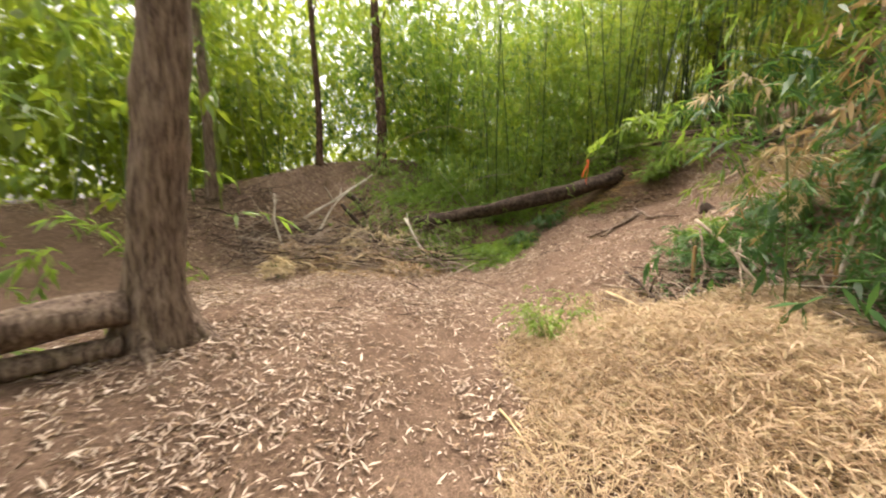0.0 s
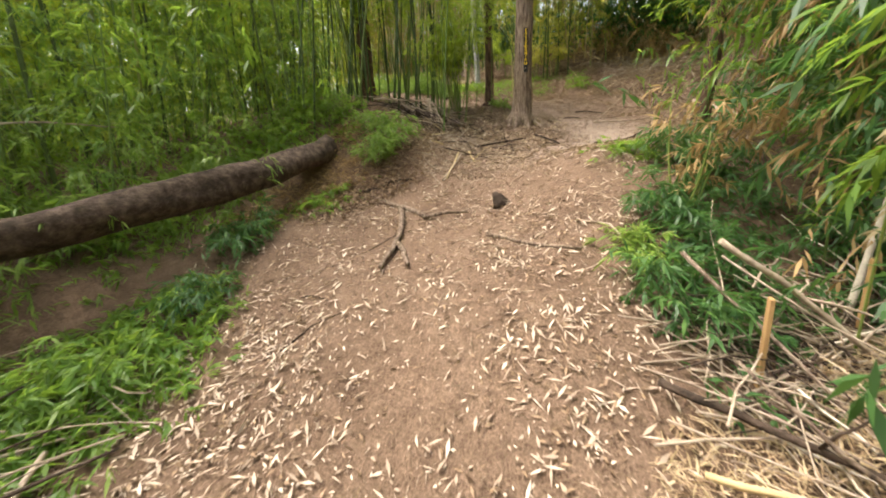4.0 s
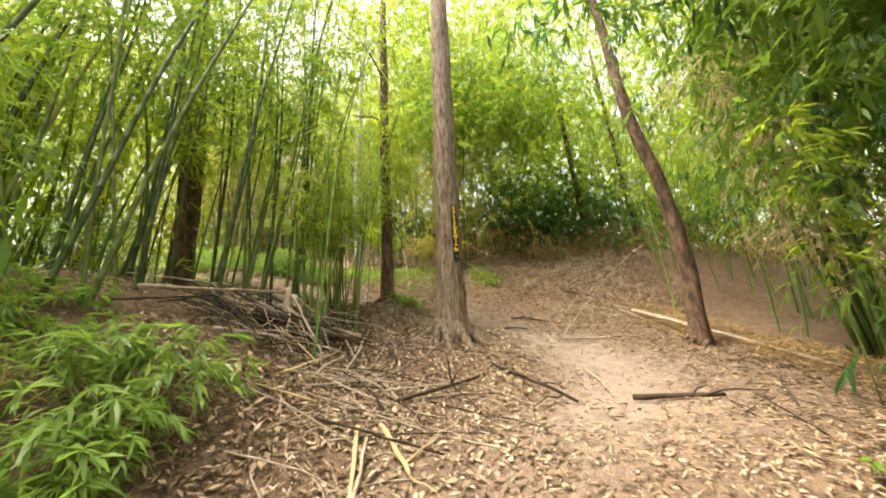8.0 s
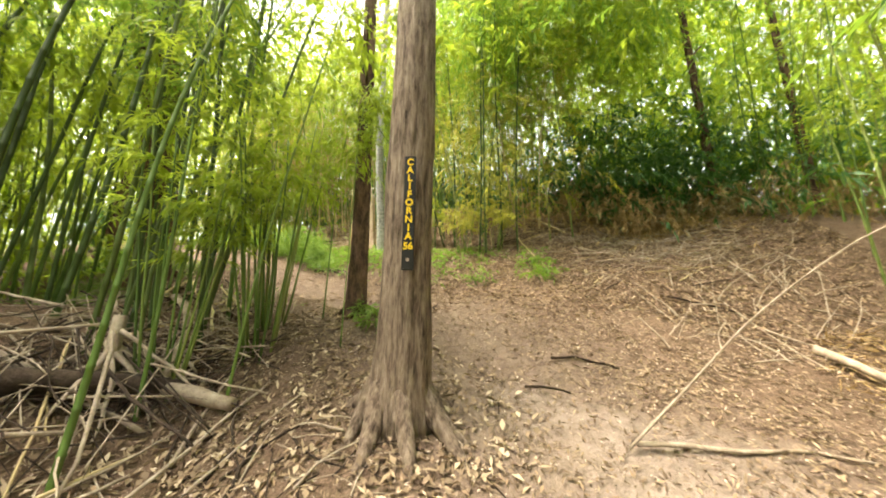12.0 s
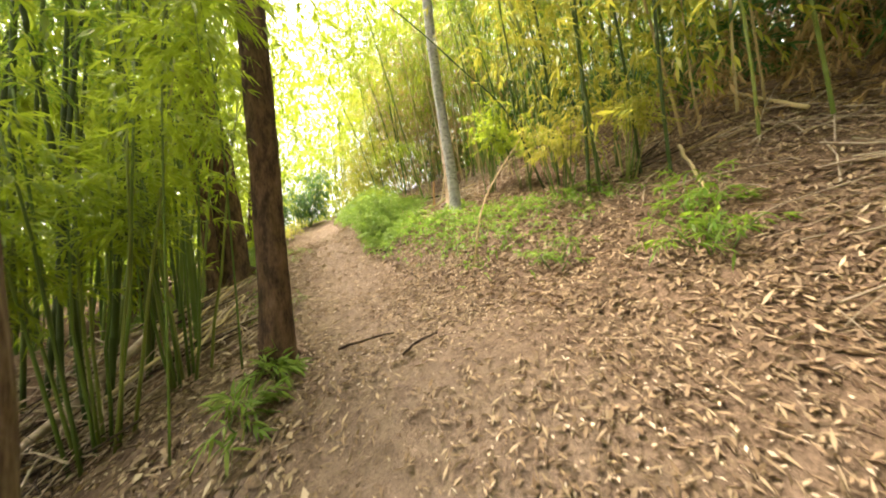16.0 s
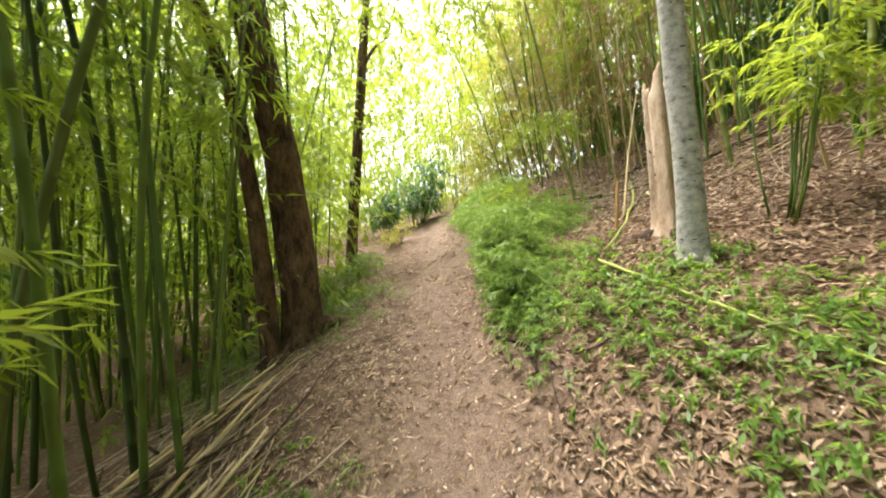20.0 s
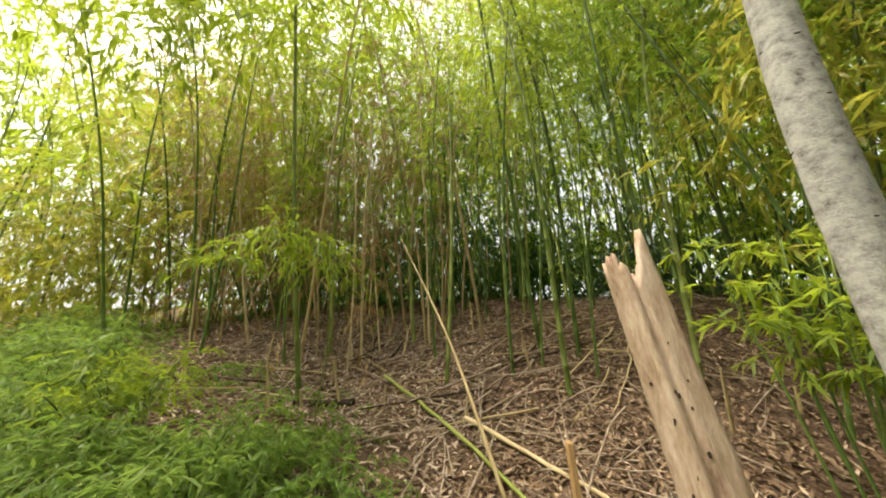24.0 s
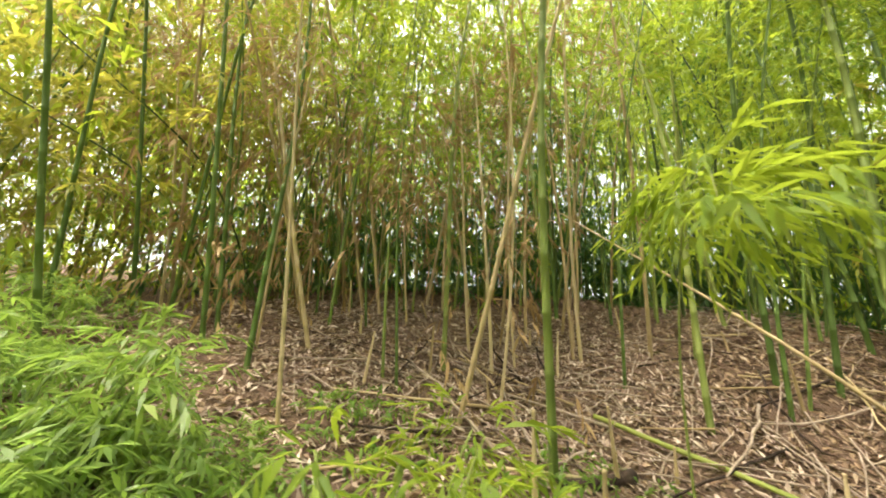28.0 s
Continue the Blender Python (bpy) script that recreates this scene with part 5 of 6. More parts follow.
arch_cane("leaning_cane", "long pale dead cane leaning down the slope", [(14.98, 13.15, ground_at(14.98, 13.15)), (15.66, 13.75, 7.25), (16.95, 14.85, 8.95)], 0.016, CANE_TAN)
arch_cane("bent_cane", "dark thin cane bent far over the undergrowth", [(18.2, 18.7, ground_at(18.2, 18.7)), (17.4, 19.35, 9.6), (16.1, 20.4, 10.5)], 0.018, CANE_DARK)
arch_cane("bent_cane", "dark thin cane bent far over the undergrowth", [(18.0, 19.05, ground_at(18.0, 19.05)), (17.2, 19.75, 9.2), (15.9, 20.9, 9.8)], 0.016, CANE_DARK)
arch_cane("leaning_pole", "pale bamboo pole leaning out of the thicket", [(4.12, 3.58, ground_at(4.12, 3.58)), (4.17, 3.5, 1.2), (4.27, 3.38, 2.15)], 0.024, WOOD_PALE)
arch_cane("green_cane", "fresh green cane fallen beside the trail", [(13.75, 12.15, ground_at(13.75, 12.15) + 0.08), (13.72, 11.5, ground_at(13.72, 11.5) + 0.06), (13.7, 10.8, ground_at(13.7, 10.8) + 0.06), (13.62, 9.5, ground_at(13.62, 9.5) + 0.05)], 0.016, CANE_LIME)


# branches sticking up out of the brush in the first clearing
for label, pts, r, mat in (
        ("thick dark rotten branch lying on the brush", [(-1.95, 8.88, ground_at(-1.95, 8.88) + 0.05), (-2.58, 9.15, 1.1), (-3.0, 9.25, 1.55)], 0.085, WOOD_DARK),
        ("pale dead branch reaching up out of the brush", [(-3.5, 8.3, ground_at(-3.5, 8.3)), (-2.99, 8.78, 1.55), (-2.25, 9.8, 2.4)], 0.032, WOOD_PALE),
        ("thin straight dead branch behind the log", [(0.62, 9.95, ground_at(0.62, 9.95)), (0.47, 10.09, 1.6), (-0.33, 10.86, 2.55)], 0.017, WOOD_GREY),
        ("thin curved dead branch behind the log", [(0.0, 10.4, ground_at(0.0, 10.4)), (0.2, 10.5, 2.0), (1.2, 10.73, 2.42), (2.16, 10.88, 2.5)], 0.016, WOOD_GREY),
        ("long thin cane arching behind the log", [(-2.6, 10.6, ground_at(-2.6, 10.6)), (-1.9, 10.68, 3.3), (-0.2, 10.74, 3.95), (0.9, 10.5, 3.5)], 0.013, CANE_TAN),
        ("grey dead branch lying across the brush", [(-2.5, 9.95, ground_at(-2.5, 9.95) + 0.1), (-1.6, 10.9, 2.0), (-0.84, 11.6, 2.2)], 0.018, WOOD_GREY)):
    arch_cane("dead_branch", label, pts, r, mat, "branch")


# ---------------------------------------------------------------- shrubs and bushes
def shrub(name, label, x, y, radius, height, mat, seed, sprays=60, leaf=0.13, ratio=0.17, stems=7, stem_mat=None, droop=0.4, per=12, category="shrub", bare=2):
    """Stems from one foot, each ending in leafy twigs."""
    g = np.random.default_rng(seed)
    ob = thing(name, label, category, on_ground(x, y))
    sm = stem_mat or CANE_GREEN
    tips = []
    for k in range(stems):
        a, rr = g.uniform(0, 6.28), radius * math.sqrt(g.uniform(0.05, 1))
        e = np.array([rr * math.cos(a), rr * math.sin(a), 0])
        b = e * 0.3
        zb = ground_at(x + b[0], y + b[1]) - ob.location.z - 0.02
        ze = ground_at(x + e[0], y + e[1]) - ob.location.z
        p = curve_pts((b[0], b[1], zb), (e[0], e[1], ze + height * g.uniform(0.6, 1.0)), 7, 0.05, 0.04, k + seed, 0.006)
        v, q = tube_np(p, np.linspace(0.006, 0.003, 7) * (1 + height) * (0.6 if bare > 2 else 1), 5, 0, 0)
        part("stem", mesh_np("stem", v, q, sm, True), sm, ob)
        tips.append(p[bare:])
    tips = np.vstack(tips)
    o = tips[g.integers(0, len(tips), sprays)]
    w = unit(np.concatenate([g.normal(0, 1, (sprays, 2)), g.uniform(0.0, 0.8, (sprays, 1))], 1))
    v, q = sprays_np(o, w, g, 0.16 + radius * 0.45, per, leaf, leaf * ratio, droop)
    keep = np.repeat((v.reshape(-1, 4, 3)[:, :, 2].min(1) > -0.25), 4)
    v = v[keep]
    q = np.arange(len(v)).reshape(-1, 4)
    tagged(part("foliage", mesh_np("foliage", v, q, mat), mat, ob), kind="stuff")
    return ob


for i, (lab, x, y, rad, h, mat, n, leaf) in enumerate((
        ("small light green shrub in the straw beside the trail", 1.22, 3.68, 0.34, 0.5, LEAF_COVER, 80, 0.08),
        ("low dark green shrub beside the fallen log", 0.75, 8.35, 0.38, 0.5, LEAF_MID, 60, 0.11),
        ("low dark green shrub beside the fallen log", 1.9, 8.9, 0.32, 0.4, LEAF_DARK, 45, 0.11),
        # The bank's bamboo shrubs take LEAF_DARK in place of the thicket's shade.
        ("bamboo shrub on the bank, leaves coloured dark for thicket shade", 3.6, 4.6, 0.45, 0.3, LEAF_DARK, 80, 0.13),
        ("bamboo shrub on the bank, leaves coloured dark for thicket shade", 4.5, 4.75, 0.45, 0.25, LEAF_DARK, 80, 0.13),
        ("green bamboo shrub beside the steep trail", 5.7, 4.5, 0.45, 0.5, LEAF_DARK, 90, 0.14),
        ("bright green leafy plant at the trail's edge", 3.8, 5.0, 0.25, 0.2, LEAF_COVER, 36, 0.13),
        ("dark green leafy plant under the log", 2.7, 9.5, 0.4, 0.4, LEAF_DARK, 60, 0.14),
        ("bright green bamboo shrub by the steep trail", 5.55, 9.6, 0.3, 0.45, LEAF_COVER, 70, 0.13),
        ("spreading bright green bamboo shrub", 6.05, 9.7, 0.5, 0.5, LEAF_COVER, 130, 0.14),
        ("tiny green plant at the foot of the tree", 10.62, 9.16, 0.12, 0.16, LEAF_COVER, 14, 0.13),
        ("small green plant in the leaf litter", 10.33, 8.8, 0.15, 0.2, LEAF_COVER, 14, 0.14),
        ("tall green tuft in the undergrowth belt", 13.35, 13.3, 0.4, 0.75, LEAF_COVER, 90, 0.1),
        ("tall green tuft in the undergrowth belt", 14.2, 14.9, 0.45, 0.6, LEAF_COVER, 80, 0.1),
        ("tall green tuft in the undergrowth belt", 14.6, 16.3, 0.5, 0.65, LEAF_BRIGHT, 90, 0.11),
        ("tall green tuft in the undergrowth belt", 15.0, 17.9, 0.5, 0.7, LEAF_COVER, 90, 0.11),
        ("low green plant on the leafy slope", 13.48, 7.25, 0.35, 0.25, LEAF_MID, 36, 0.11),
        ("low green plant on the leafy slope", 13.98, 7.5, 0.3, 0.3, LEAF_MID, 30, 0.11),
        ("low green plant on the leafy slope", 13.08, 8.4, 0.25, 0.2, LEAF_MID, 24, 0.09),
        ("yellow-green bamboo bush on the slope", 14.45, 9.25, 0.5, 1.35, LEAF_YELLOW, 150, 0.1),
        ("yellow-green bamboo bush on the slope", 14.85, 8.6, 0.55, 1.5, LEAF_YELLOW, 160, 0.1),
        ("bright green bamboo bush behind the pale tree", 14.93, 11.3, 0.42, 1.8, LEAF_BRIGHT, 110, 0.13),
        ("bright green bamboo bush on the slope", 15.08, 10.5, 0.35, 1.3, LEAF_BRIGHT, 70, 0.13),
        ("leafy green bush at the foot of the dark tree", 11.48, 17.4, 0.5, 0.5, LEAF_COVER, 90, 0.12),
        ("leafy green bush below the trail", 10.88, 15.7, 0.6, 0.6, LEAF_COVER, 100, 0.12),
        ("leafy green bush below the trail", 10.48, 16.9, 0.6, 0.7, LEAF_MID, 100, 0.12),
        ("pale yellow-green bush at the trail's end", 12.48, 19.5, 0.5, 0.6, LEAF_YELLOW, 90, 0.11),
        ("tall dark green palm-like bush", 13.48, 21.6, 1.0, 2.2, LEAF_DARK, 200, 0.32),
        ("tall dark green palm-like bush", 12.48, 22.2, 0.8, 1.7, LEAF_DARK, 130, 0.32),
        ("young bamboo with yellow-green leaves", 8.7, 9.95, 0.5, 2.7, LEAF_BRIGHT, 140, 0.13),
        ("young bamboo with yellow-green leaves", 9.5, 9.75, 0.6, 3.1, LEAF_BRIGHT, 150, 0.13),
        ("young bamboo with yellow-green leaves", 10.0, 10.2, 0.6, 3.2, LEAF_BRIGHT, 140, 0.13),
        ("dead beige bamboo with hanging dry leaves", 9.6, 2.2, 0.55, 4.6, LEAF_BEIGE, 150, 0.16),
        ("dead beige bamboo with hanging dry leaves", 4.6, 4.7, 0.4, 1.2, LEAF_DRY, 30, 0.14),
        ("dead beige fern tuft on the crest of the slope", 17.2, 5.1, 0.5, 0.55, LEAF_BEIGE, 60, 0.16),
        ("dead beige fern tuft on the crest of the slope", 17.3, 4.3, 0.5, 0.6, LEAF_BEIGE, 60, 0.16),
        ("dead beige fern tuft on the crest of the slope", 17.2, 3.5, 0.5, 0.55, LEAF_BEIGE, 60, 0.16),
        ("dead beige fern tuft on the crest of the slope", 16.9, 2.8, 0.5, 0.5, LEAF_BEIGE, 50, 0.16),
        ("dead beige fern tuft on the crest of the slope", 17.3, 5.9, 0.5, 0.5, LEAF_BEIGE, 50, 0.16),
        ("beige tuft of dead grass in the clearing", -1.1, 6.75, 0.3, 0.2, STRAW, 40, 0.12),
        ("beige tuft of dead grass in the clearing", -1.7, 7.6, 0.35, 0.3, STRAW, 50, 0.12),
        ("beige tuft of dead grass in the clearing", -0.6, 6.9, 0.25, 0.18, STRAW, 30, 0.12),
        ("beige tuft of dead grass in the clearing", -2.4, 7.0, 0.35, 0.35, STRAW, 50, 0.12),
        ("beige tuft of dead grass in the clearing", -3.2, 6.2, 0.4, 0.4, LEAF_BEIGE, 50, 0.12),
        ("beige tuft of dead grass in the clearing", -3.6, 7.4, 0.45, 0.5, STRAW, 60, 0.12),
        ("beige tuft of dead grass in the clearing", -2.2, 8.2, 0.4, 0.5, LEAF_BEIGE, 50, 0.12),
        ("beige tuft of dead grass in the clearing", -1.3, 8.4, 0.4, 0.5, LEAF_BEIGE, 60, 0.12))):
    shrub("shrub" if "shrub" in lab else ("bush" if "bush" in lab else ("grass_tuft" if "tuft" in lab else "plant")), lab, x, y, rad, h, mat, 300 + i, n, leaf,
          0.17 if leaf < 0.3 else 0.1, 5 + n // 22, category="shrub" if "tuft" not in lab else "grass", bare=4 if "bamboo bush" in lab or "young" in lab else 2)


# ---------------------------------------------------------------- low green belt and patches
def cover(name, label, mat, patches, seed, leaf=0.09, ratio=0.2, per=9, height=0.3, category="ground cover"):
    """Low leafy sprigs over oval patches (x, y, rx, ry, sprigs, height factor)."""
    g = np.random.default_rng(seed)
    o = []
    for x, y, rx, ry, n, hf in patches:
        a, r = g.uniform(0, 6.28, n), np.sqrt(g.uniform(0, 1, n)) * (1 + 0.3 * np.sin(g.uniform(0, 6.28, n)))
        px, py = x + rx * r * np.cos(a), y + ry * r * np.sin(a)
        ok = trail_gap(px, py) > 0.55
        px, py, rr = px[ok], py[ok], r[ok]
        hh = height * hf * g.uniform(0.2, 1.0, len(px)) * np.clip(1.25 - rr, 0.25, 1)
        o.append(np.stack([px, py, ground_np(px, py) + relief(px, py) + hh], -1))
    o = np.vstack(o)
    w = unit(np.concatenate([g.normal(0, 1, (len(o), 2)), g.uniform(0.1, 0.9, (len(o), 1))], 1))
    v, q = sprays_np(o, w, g, 0.2, per, leaf, leaf * ratio, 0.4)
    return stuff(name, v, q, mat, label, category)


cover("green_belt", "dense bright green undergrowth along the trail", LEAF_COVER, [
    (12.93, 12.7, 0.35, 0.5, 450, 2.2), (13.28, 13.6, 0.5, 0.8, 1300, 2.9), (14.28, 14.6, 0.9, 0.8, 1100, 1.5), (14.05, 15.6, 0.55, 1.0, 750, 1.5), (14.75, 17.5, 0.8, 0.9, 1000, 1.7),
    (14.98, 18.6, 1.0, 1.2, 1000, 2.4), (15.78, 19.6, 1.2, 1.2, 800, 2.6), (14.18, 17.6, 0.6, 1.4, 500, 1.8), (12.95, 12.6, 0.5, 0.7, 450, 0.7), (12.8, 12.1, 0.4, 0.5, 200, 0.6), (13.3, 13.3, 0.6, 0.9, 500, 0.9)], 41, 0.085, 0.2)
cover("ground_cover", "scattered low green leaves in the litter", LEAF_MID, [
    (13.48, 11.0, 0.7, 0.9, 380, 0.5), (13.88, 10.0, 0.7, 0.8, 300, 0.45), (13.35, 11.9, 0.5, 0.6, 200, 0.5), (13.18, 9.4, 0.6, 0.7, 100, 0.4), (14.18, 11.4, 0.4, 0.5, 90, 0.5), (13.78, 12.6, 0.5, 0.5, 120, 0.6), (15.48, 15.3, 0.8, 0.8, 160, 0.6), (16.08, 16.7, 0.7, 0.6, 120, 0.6),
    (14.3, 8.9, 0.7, 0.7, 170, 0.45), (10.78, 11.6, 0.3, 0.8, 40, 0.4)], 42, 0.065, 0.3)
cover("grass_patch", "bright green grass beyond the dark grove", LEAF_COVER, [(11.08, 14.8, 0.8, 1.2, 500, 0.5), (11.58, 11.4, 0.4, 0.5, 60, 0.3), (9.6, 14.6, 0.9, 1.3, 600, 0.5)], 43, 0.14, 0.06, category="grass")
# Undergrowth darkened by colour where the thicket would shade it.
cover("thicket_cover", "green undergrowth below the thicket, shade put into its dark colour", LEAF_DARK, [(3.9, 4.4, 0.9, 0.5, 260, 0.9), (5.3, 4.3, 0.7, 0.5, 160, 0.7), (4.8, 3.2, 1.0, 0.6, 300, 1.4)], 45, 0.12, 0.2)
cover("bank_cover", "dark green undergrowth on the bank", LEAF_MID, [
    (0.9, 8.5, 0.9, 0.7, 420, 1.0), (-0.4, 8.6, 1.2, 0.7, 420, 1.0), (1.6, 8.9, 0.7, 0.5, 240, 0.9), (-0.2, 10.6, 2.2, 1.0, 900, 2.2), (2.6, 10.9, 1.6, 0.7, 600, 1.6), 
    (4.1, 9.5, 0.9, 0.3, 100, 0.6), (5.2, 11.0, 1.3, 0.7, 600, 2.6), (3.6, 11.2, 1.2, 0.7, 400, 2.4), (5.9, 5.2, 0.4, 0.4, 60, 0.5)], 44, 0.12, 0.2)


# ---------------------------------------------------------------- straw heap and brush
def straw(name, label, patches, seed, length=0.3, width=0.007, mat=STRAW, rise=0.35):
    """A loose heap of dry blades: x, y, rx, ry, blades, height."""
    g = np.random.default_rng(seed)
    P, W, L = [], [], []
    for x, y, rx, ry, n, h in patches:
        a, r = g.uniform(0, 6.28, n), np.sqrt(g.uniform(0, 1, n))
        px, py = x + rx * r * np.cos(a), y + ry * r * np.sin(a)
        ok = trail_gap(px, py) > 0.62
        px, py, r = px[ok], py[ok], r[ok]
        pz = ground_np(px, py) + relief(px, py) + h * (1 - r ** 2) * g.uniform(0.0, 1.0, len(px)) ** 0.6 + 0.01
        P.append(np.stack([px, py, pz], -1))
        b = g.uniform(0, 6.28, len(px))
        W.append(np.stack([np.cos(b), np.sin(b), g.normal(0.1, rise, len(px))], -1))
        L.append(length * g.uniform(0.4, 1.3, len(px)))
    P, W, L = np.vstack(P), np.vstack(W), np.concatenate(L)
    v, q = leaves_np(P, W, L, width * g.uniform(0.6, 1.6, len(L)), g, 0.12)
    return stuff(name, v, q, mat, label, "straw")


HEAP = [(2.0, 2.7, 1.25, 1.3, 9000, 0.52), (1.3, 1.5, 0.9, 1.3, 4500, 0.24), (3.0, 3.3, 1.0, 0.8, 3500, 0.45), (2.6, 1.2, 1.4, 1.2, 4500, 0.45), (1.2, 3.3, 0.6, 0.7, 1800, 0.18), (2.1, 4.3, 0.8, 0.5, 900, 0.12)]
straw("straw_heap", "deep heap of golden dry grass and bamboo leaves", [(x, y, rx, ry, int(n * 1.9), h) for x, y, rx, ry, n, h in HEAP], 51, 0.16, 0.0062, STRAW, 0.55)
straw("straw_heap_top", "pale dry bamboo leaves lying on the straw heap", [(x, y, rx, ry, n // 2, h * 1.05) for x, y, rx, ry, n, h in HEAP], 55, 0.11, 0.010, LEAF_BEIGE, 0.5)
straw("bank_leaves", "drift of broad dry leaves on the bank by the log", [(5.0, 9.2, 0.9, 0.5, 1500, 0.16), (5.7, 9.0, 0.6, 0.4, 600, 0.08), (6.7, 9.5, 0.8, 0.5, 900, 0.14), (4.2, 9.2, 0.7, 0.4, 600, 0.1)], 53, 0.095, 0.024, LITTER_RED, 0.4)
straw("dead_leaf_heap", "beige fallen bamboo leaves banked under the thicket", [(4.6, 9.75, 0.9, 0.35, 900, 0.2), (3.6, 9.9, 0.9, 0.5, 900, 0.15), (5.4, 10.2, 0.6, 0.4, 600, 0.4), (-1.6, 7.2, 1.5, 1.2, 1200, 0.1), (-2.6, 9.0, 2.0, 1.3, 1500, 0.35), (16.6, 4.4, 1.6, 1.6, 2500, 0.35), (16.38, 7.0, 0.8, 1.4, 900, 0.3), (9.0, 3.2, 1.6, 0.7, 1800, 0.25), (11.6, 3.4, 1.3, 0.9, 1300, 0.25)], 52, 0.2, 0.012, LEAF_DRY)


def brush(name, label, patches, seed, mat):
    """Heaps of thin dead sticks lying over one another: x, y, rx, ry, sticks, height, heading, spread."""
    g = np.random.default_rng(seed)
    out = []
    for x, y, rx, ry, n, h, head, spread in patches:
        for k in range(n):
            a, r = g.uniform(0, 6.28), math.sqrt(g.uniform(0, 1))
            c = np.array([x + rx * r * math.cos(a), y + ry * r * math.sin(a)])
            if trail_gap(*c) < 0.75:
                continue
            b = math.radians(head) + g.normal(0, spread)
            ln = g.uniform(0.3, 1.3)
            d = np.array([math.cos(b), math.sin(b)]) * ln / 2
            p0, p1 = c - d, c + d
            if trail_gap(*p0) < 0.55 or trail_gap(*p1) < 0.55:
                continue
            up = h * g.uniform(0, 1)
            p = curve_pts((*p0, ground_at(*p0) + up * g.uniform(0.2, 1.2)), (*p1, ground_at(*p1) + up * g.uniform(0.2, 1.2)), 5, g.normal(0, 0.03), g.normal(0, 0.04), k, 0.01)
            rr = g.uniform(0.003, 0.011)
            out.append(tube_np(p, np.linspace(rr, rr * 0.5, 5), 5, 0.1, k, False))
    v, q = join_np(out)
    return tagged(new(name, mesh_np(name, v, q, mat, True)), label, "brush", kind="stuff")


brush("brush_heap", "tangled heap of thin dead branches", [
    (3.2, 4.1, 0.9, 0.5, 110, 0.3, -60, 0.8), (3.9, 3.2, 0.8, 0.6, 70, 0.35, -50, 0.7), (-1.8, 8.0, 2.2, 1.5, 240, 0.75, 30, 1.2), (-3.4, 8.0, 2.0, 1.2, 250, 0.7, 10, 1.1), (-1.4, 7.1, 0.8, 0.4, 60, 0.25, 20, 1.2), (0.2, 8.3, 1.0, 0.6, 60, 0.3, 20, 1.0),
    (8.2, 10.3, 0.8, 0.6, 60, 0.4, -120, 0.7), (9.0, 10.6, 0.8, 0.9, 90, 0.3, 60, 0.8), (7.4, 9.2, 0.8, 0.6, 26, 0.05, -20, 1.0), (8.0, 8.2, 1.2, 0.9, 40, 0.03, 20, 1.2), (6.6, 8.5, 0.8, 0.5, 22, 0.03, 0, 1.2)], 61, WOOD_GREY)
brush("dark_brush", "dark rotten twigs tangled on the ground", [(-1.8, 8.1, 2.0, 1.3, 200, 0.6, 40, 1.4), (-3.4, 8.0, 2.0, 1.2, 200, 0.6, 10, 1.4), (3.2, 4.0, 0.8, 0.5, 60, 0.25, -60, 1.0), (18.3, 4.6, 1.2, 2.6, 420, 1.3, 90, 1.6), (8.1, 10.2, 0.9, 0.6, 110, 0.35, -120, 1.0), (9.0, 10.0, 0.6, 0.5, 40, 0.15, 60, 1.2), (-5.2, 8.8, 1.8, 1.2, 160, 0.4, 20, 1.4)], 65, WOOD_DARK)
brush("lower_brush", "long dead canes lying below the trail's edge", [
    (10.4, 11.4, 0.5, 1.0, 22, 0.15, 62, 0.5), (10.1, 12.6, 0.45, 1.0, 18, 0.15, 62, 0.5), (9.8, 12.4, 0.8, 1.2, 30, 0.2, 60, 0.7), (10.1, 14.6, 0.6, 1.2, 30, 0.2, 70, 0.6)], 62, WOOD_GREY)
brush("slope_brush", "dead canes scattered over the slope", [
    (16.78, 13.0, 1.6, 2.2, 120, 0.1, 110, 0.7), (17.38, 16.0, 1.6, 1.8, 110, 0.12, 60, 1.0), (15.58, 12.8, 0.9, 1.2, 50, 0.06, 40, 0.8), (15.18, 8.2, 1.3, 1.6, 40, 0.08, -50, 0.7), (13.6, 5.0, 1.8, 1.8, 110, 0.14, -20, 0.8), (15.4, 4.6, 1.4, 1.8, 110, 0.2, -30, 0.9), (15.2, 6.2, 1.4, 2.0, 50, 0.12, -60, 0.8), (18.18, 11.4, 1.2, 1.6, 80, 0.15, 100, 0.7)], 63, WOOD_GREY)
litter_bed("bark_flecks", "small dark flakes of bark on the pale dust", LITTER_RED, [(6.5, 11.5, 3.6, 7.6, 160), (10.2, 13.0, 7.0, 17.0, 130), (-2.5, 2.0, 0.0, 8.0, 60)], 47, 0.05, 0.014, 0.9, 0.6)
brush("twig_litter", "small twigs lying about on the trail", [
    (3.4, 7.4, 1.4, 1.0, 30, 0.0, 40, 1.5), (9.9, 7.2, 1.2, 1.2, 24, 0.0, -40, 1.5), (8.6, 5.0, 1.6, 1.2, 40, 0.0, -40, 1.5), (8.2, 8.3, 1.2, 0.9, 60, 0.02, -40, 1.2), (12.28, 11.6, 0.8, 1.6, 24, 0.0, 60, 1.5), (0.0, 5.0, 1.6, 1.8, 30, 0.0, 0, 1.5)], 64, WOOD_DARK)


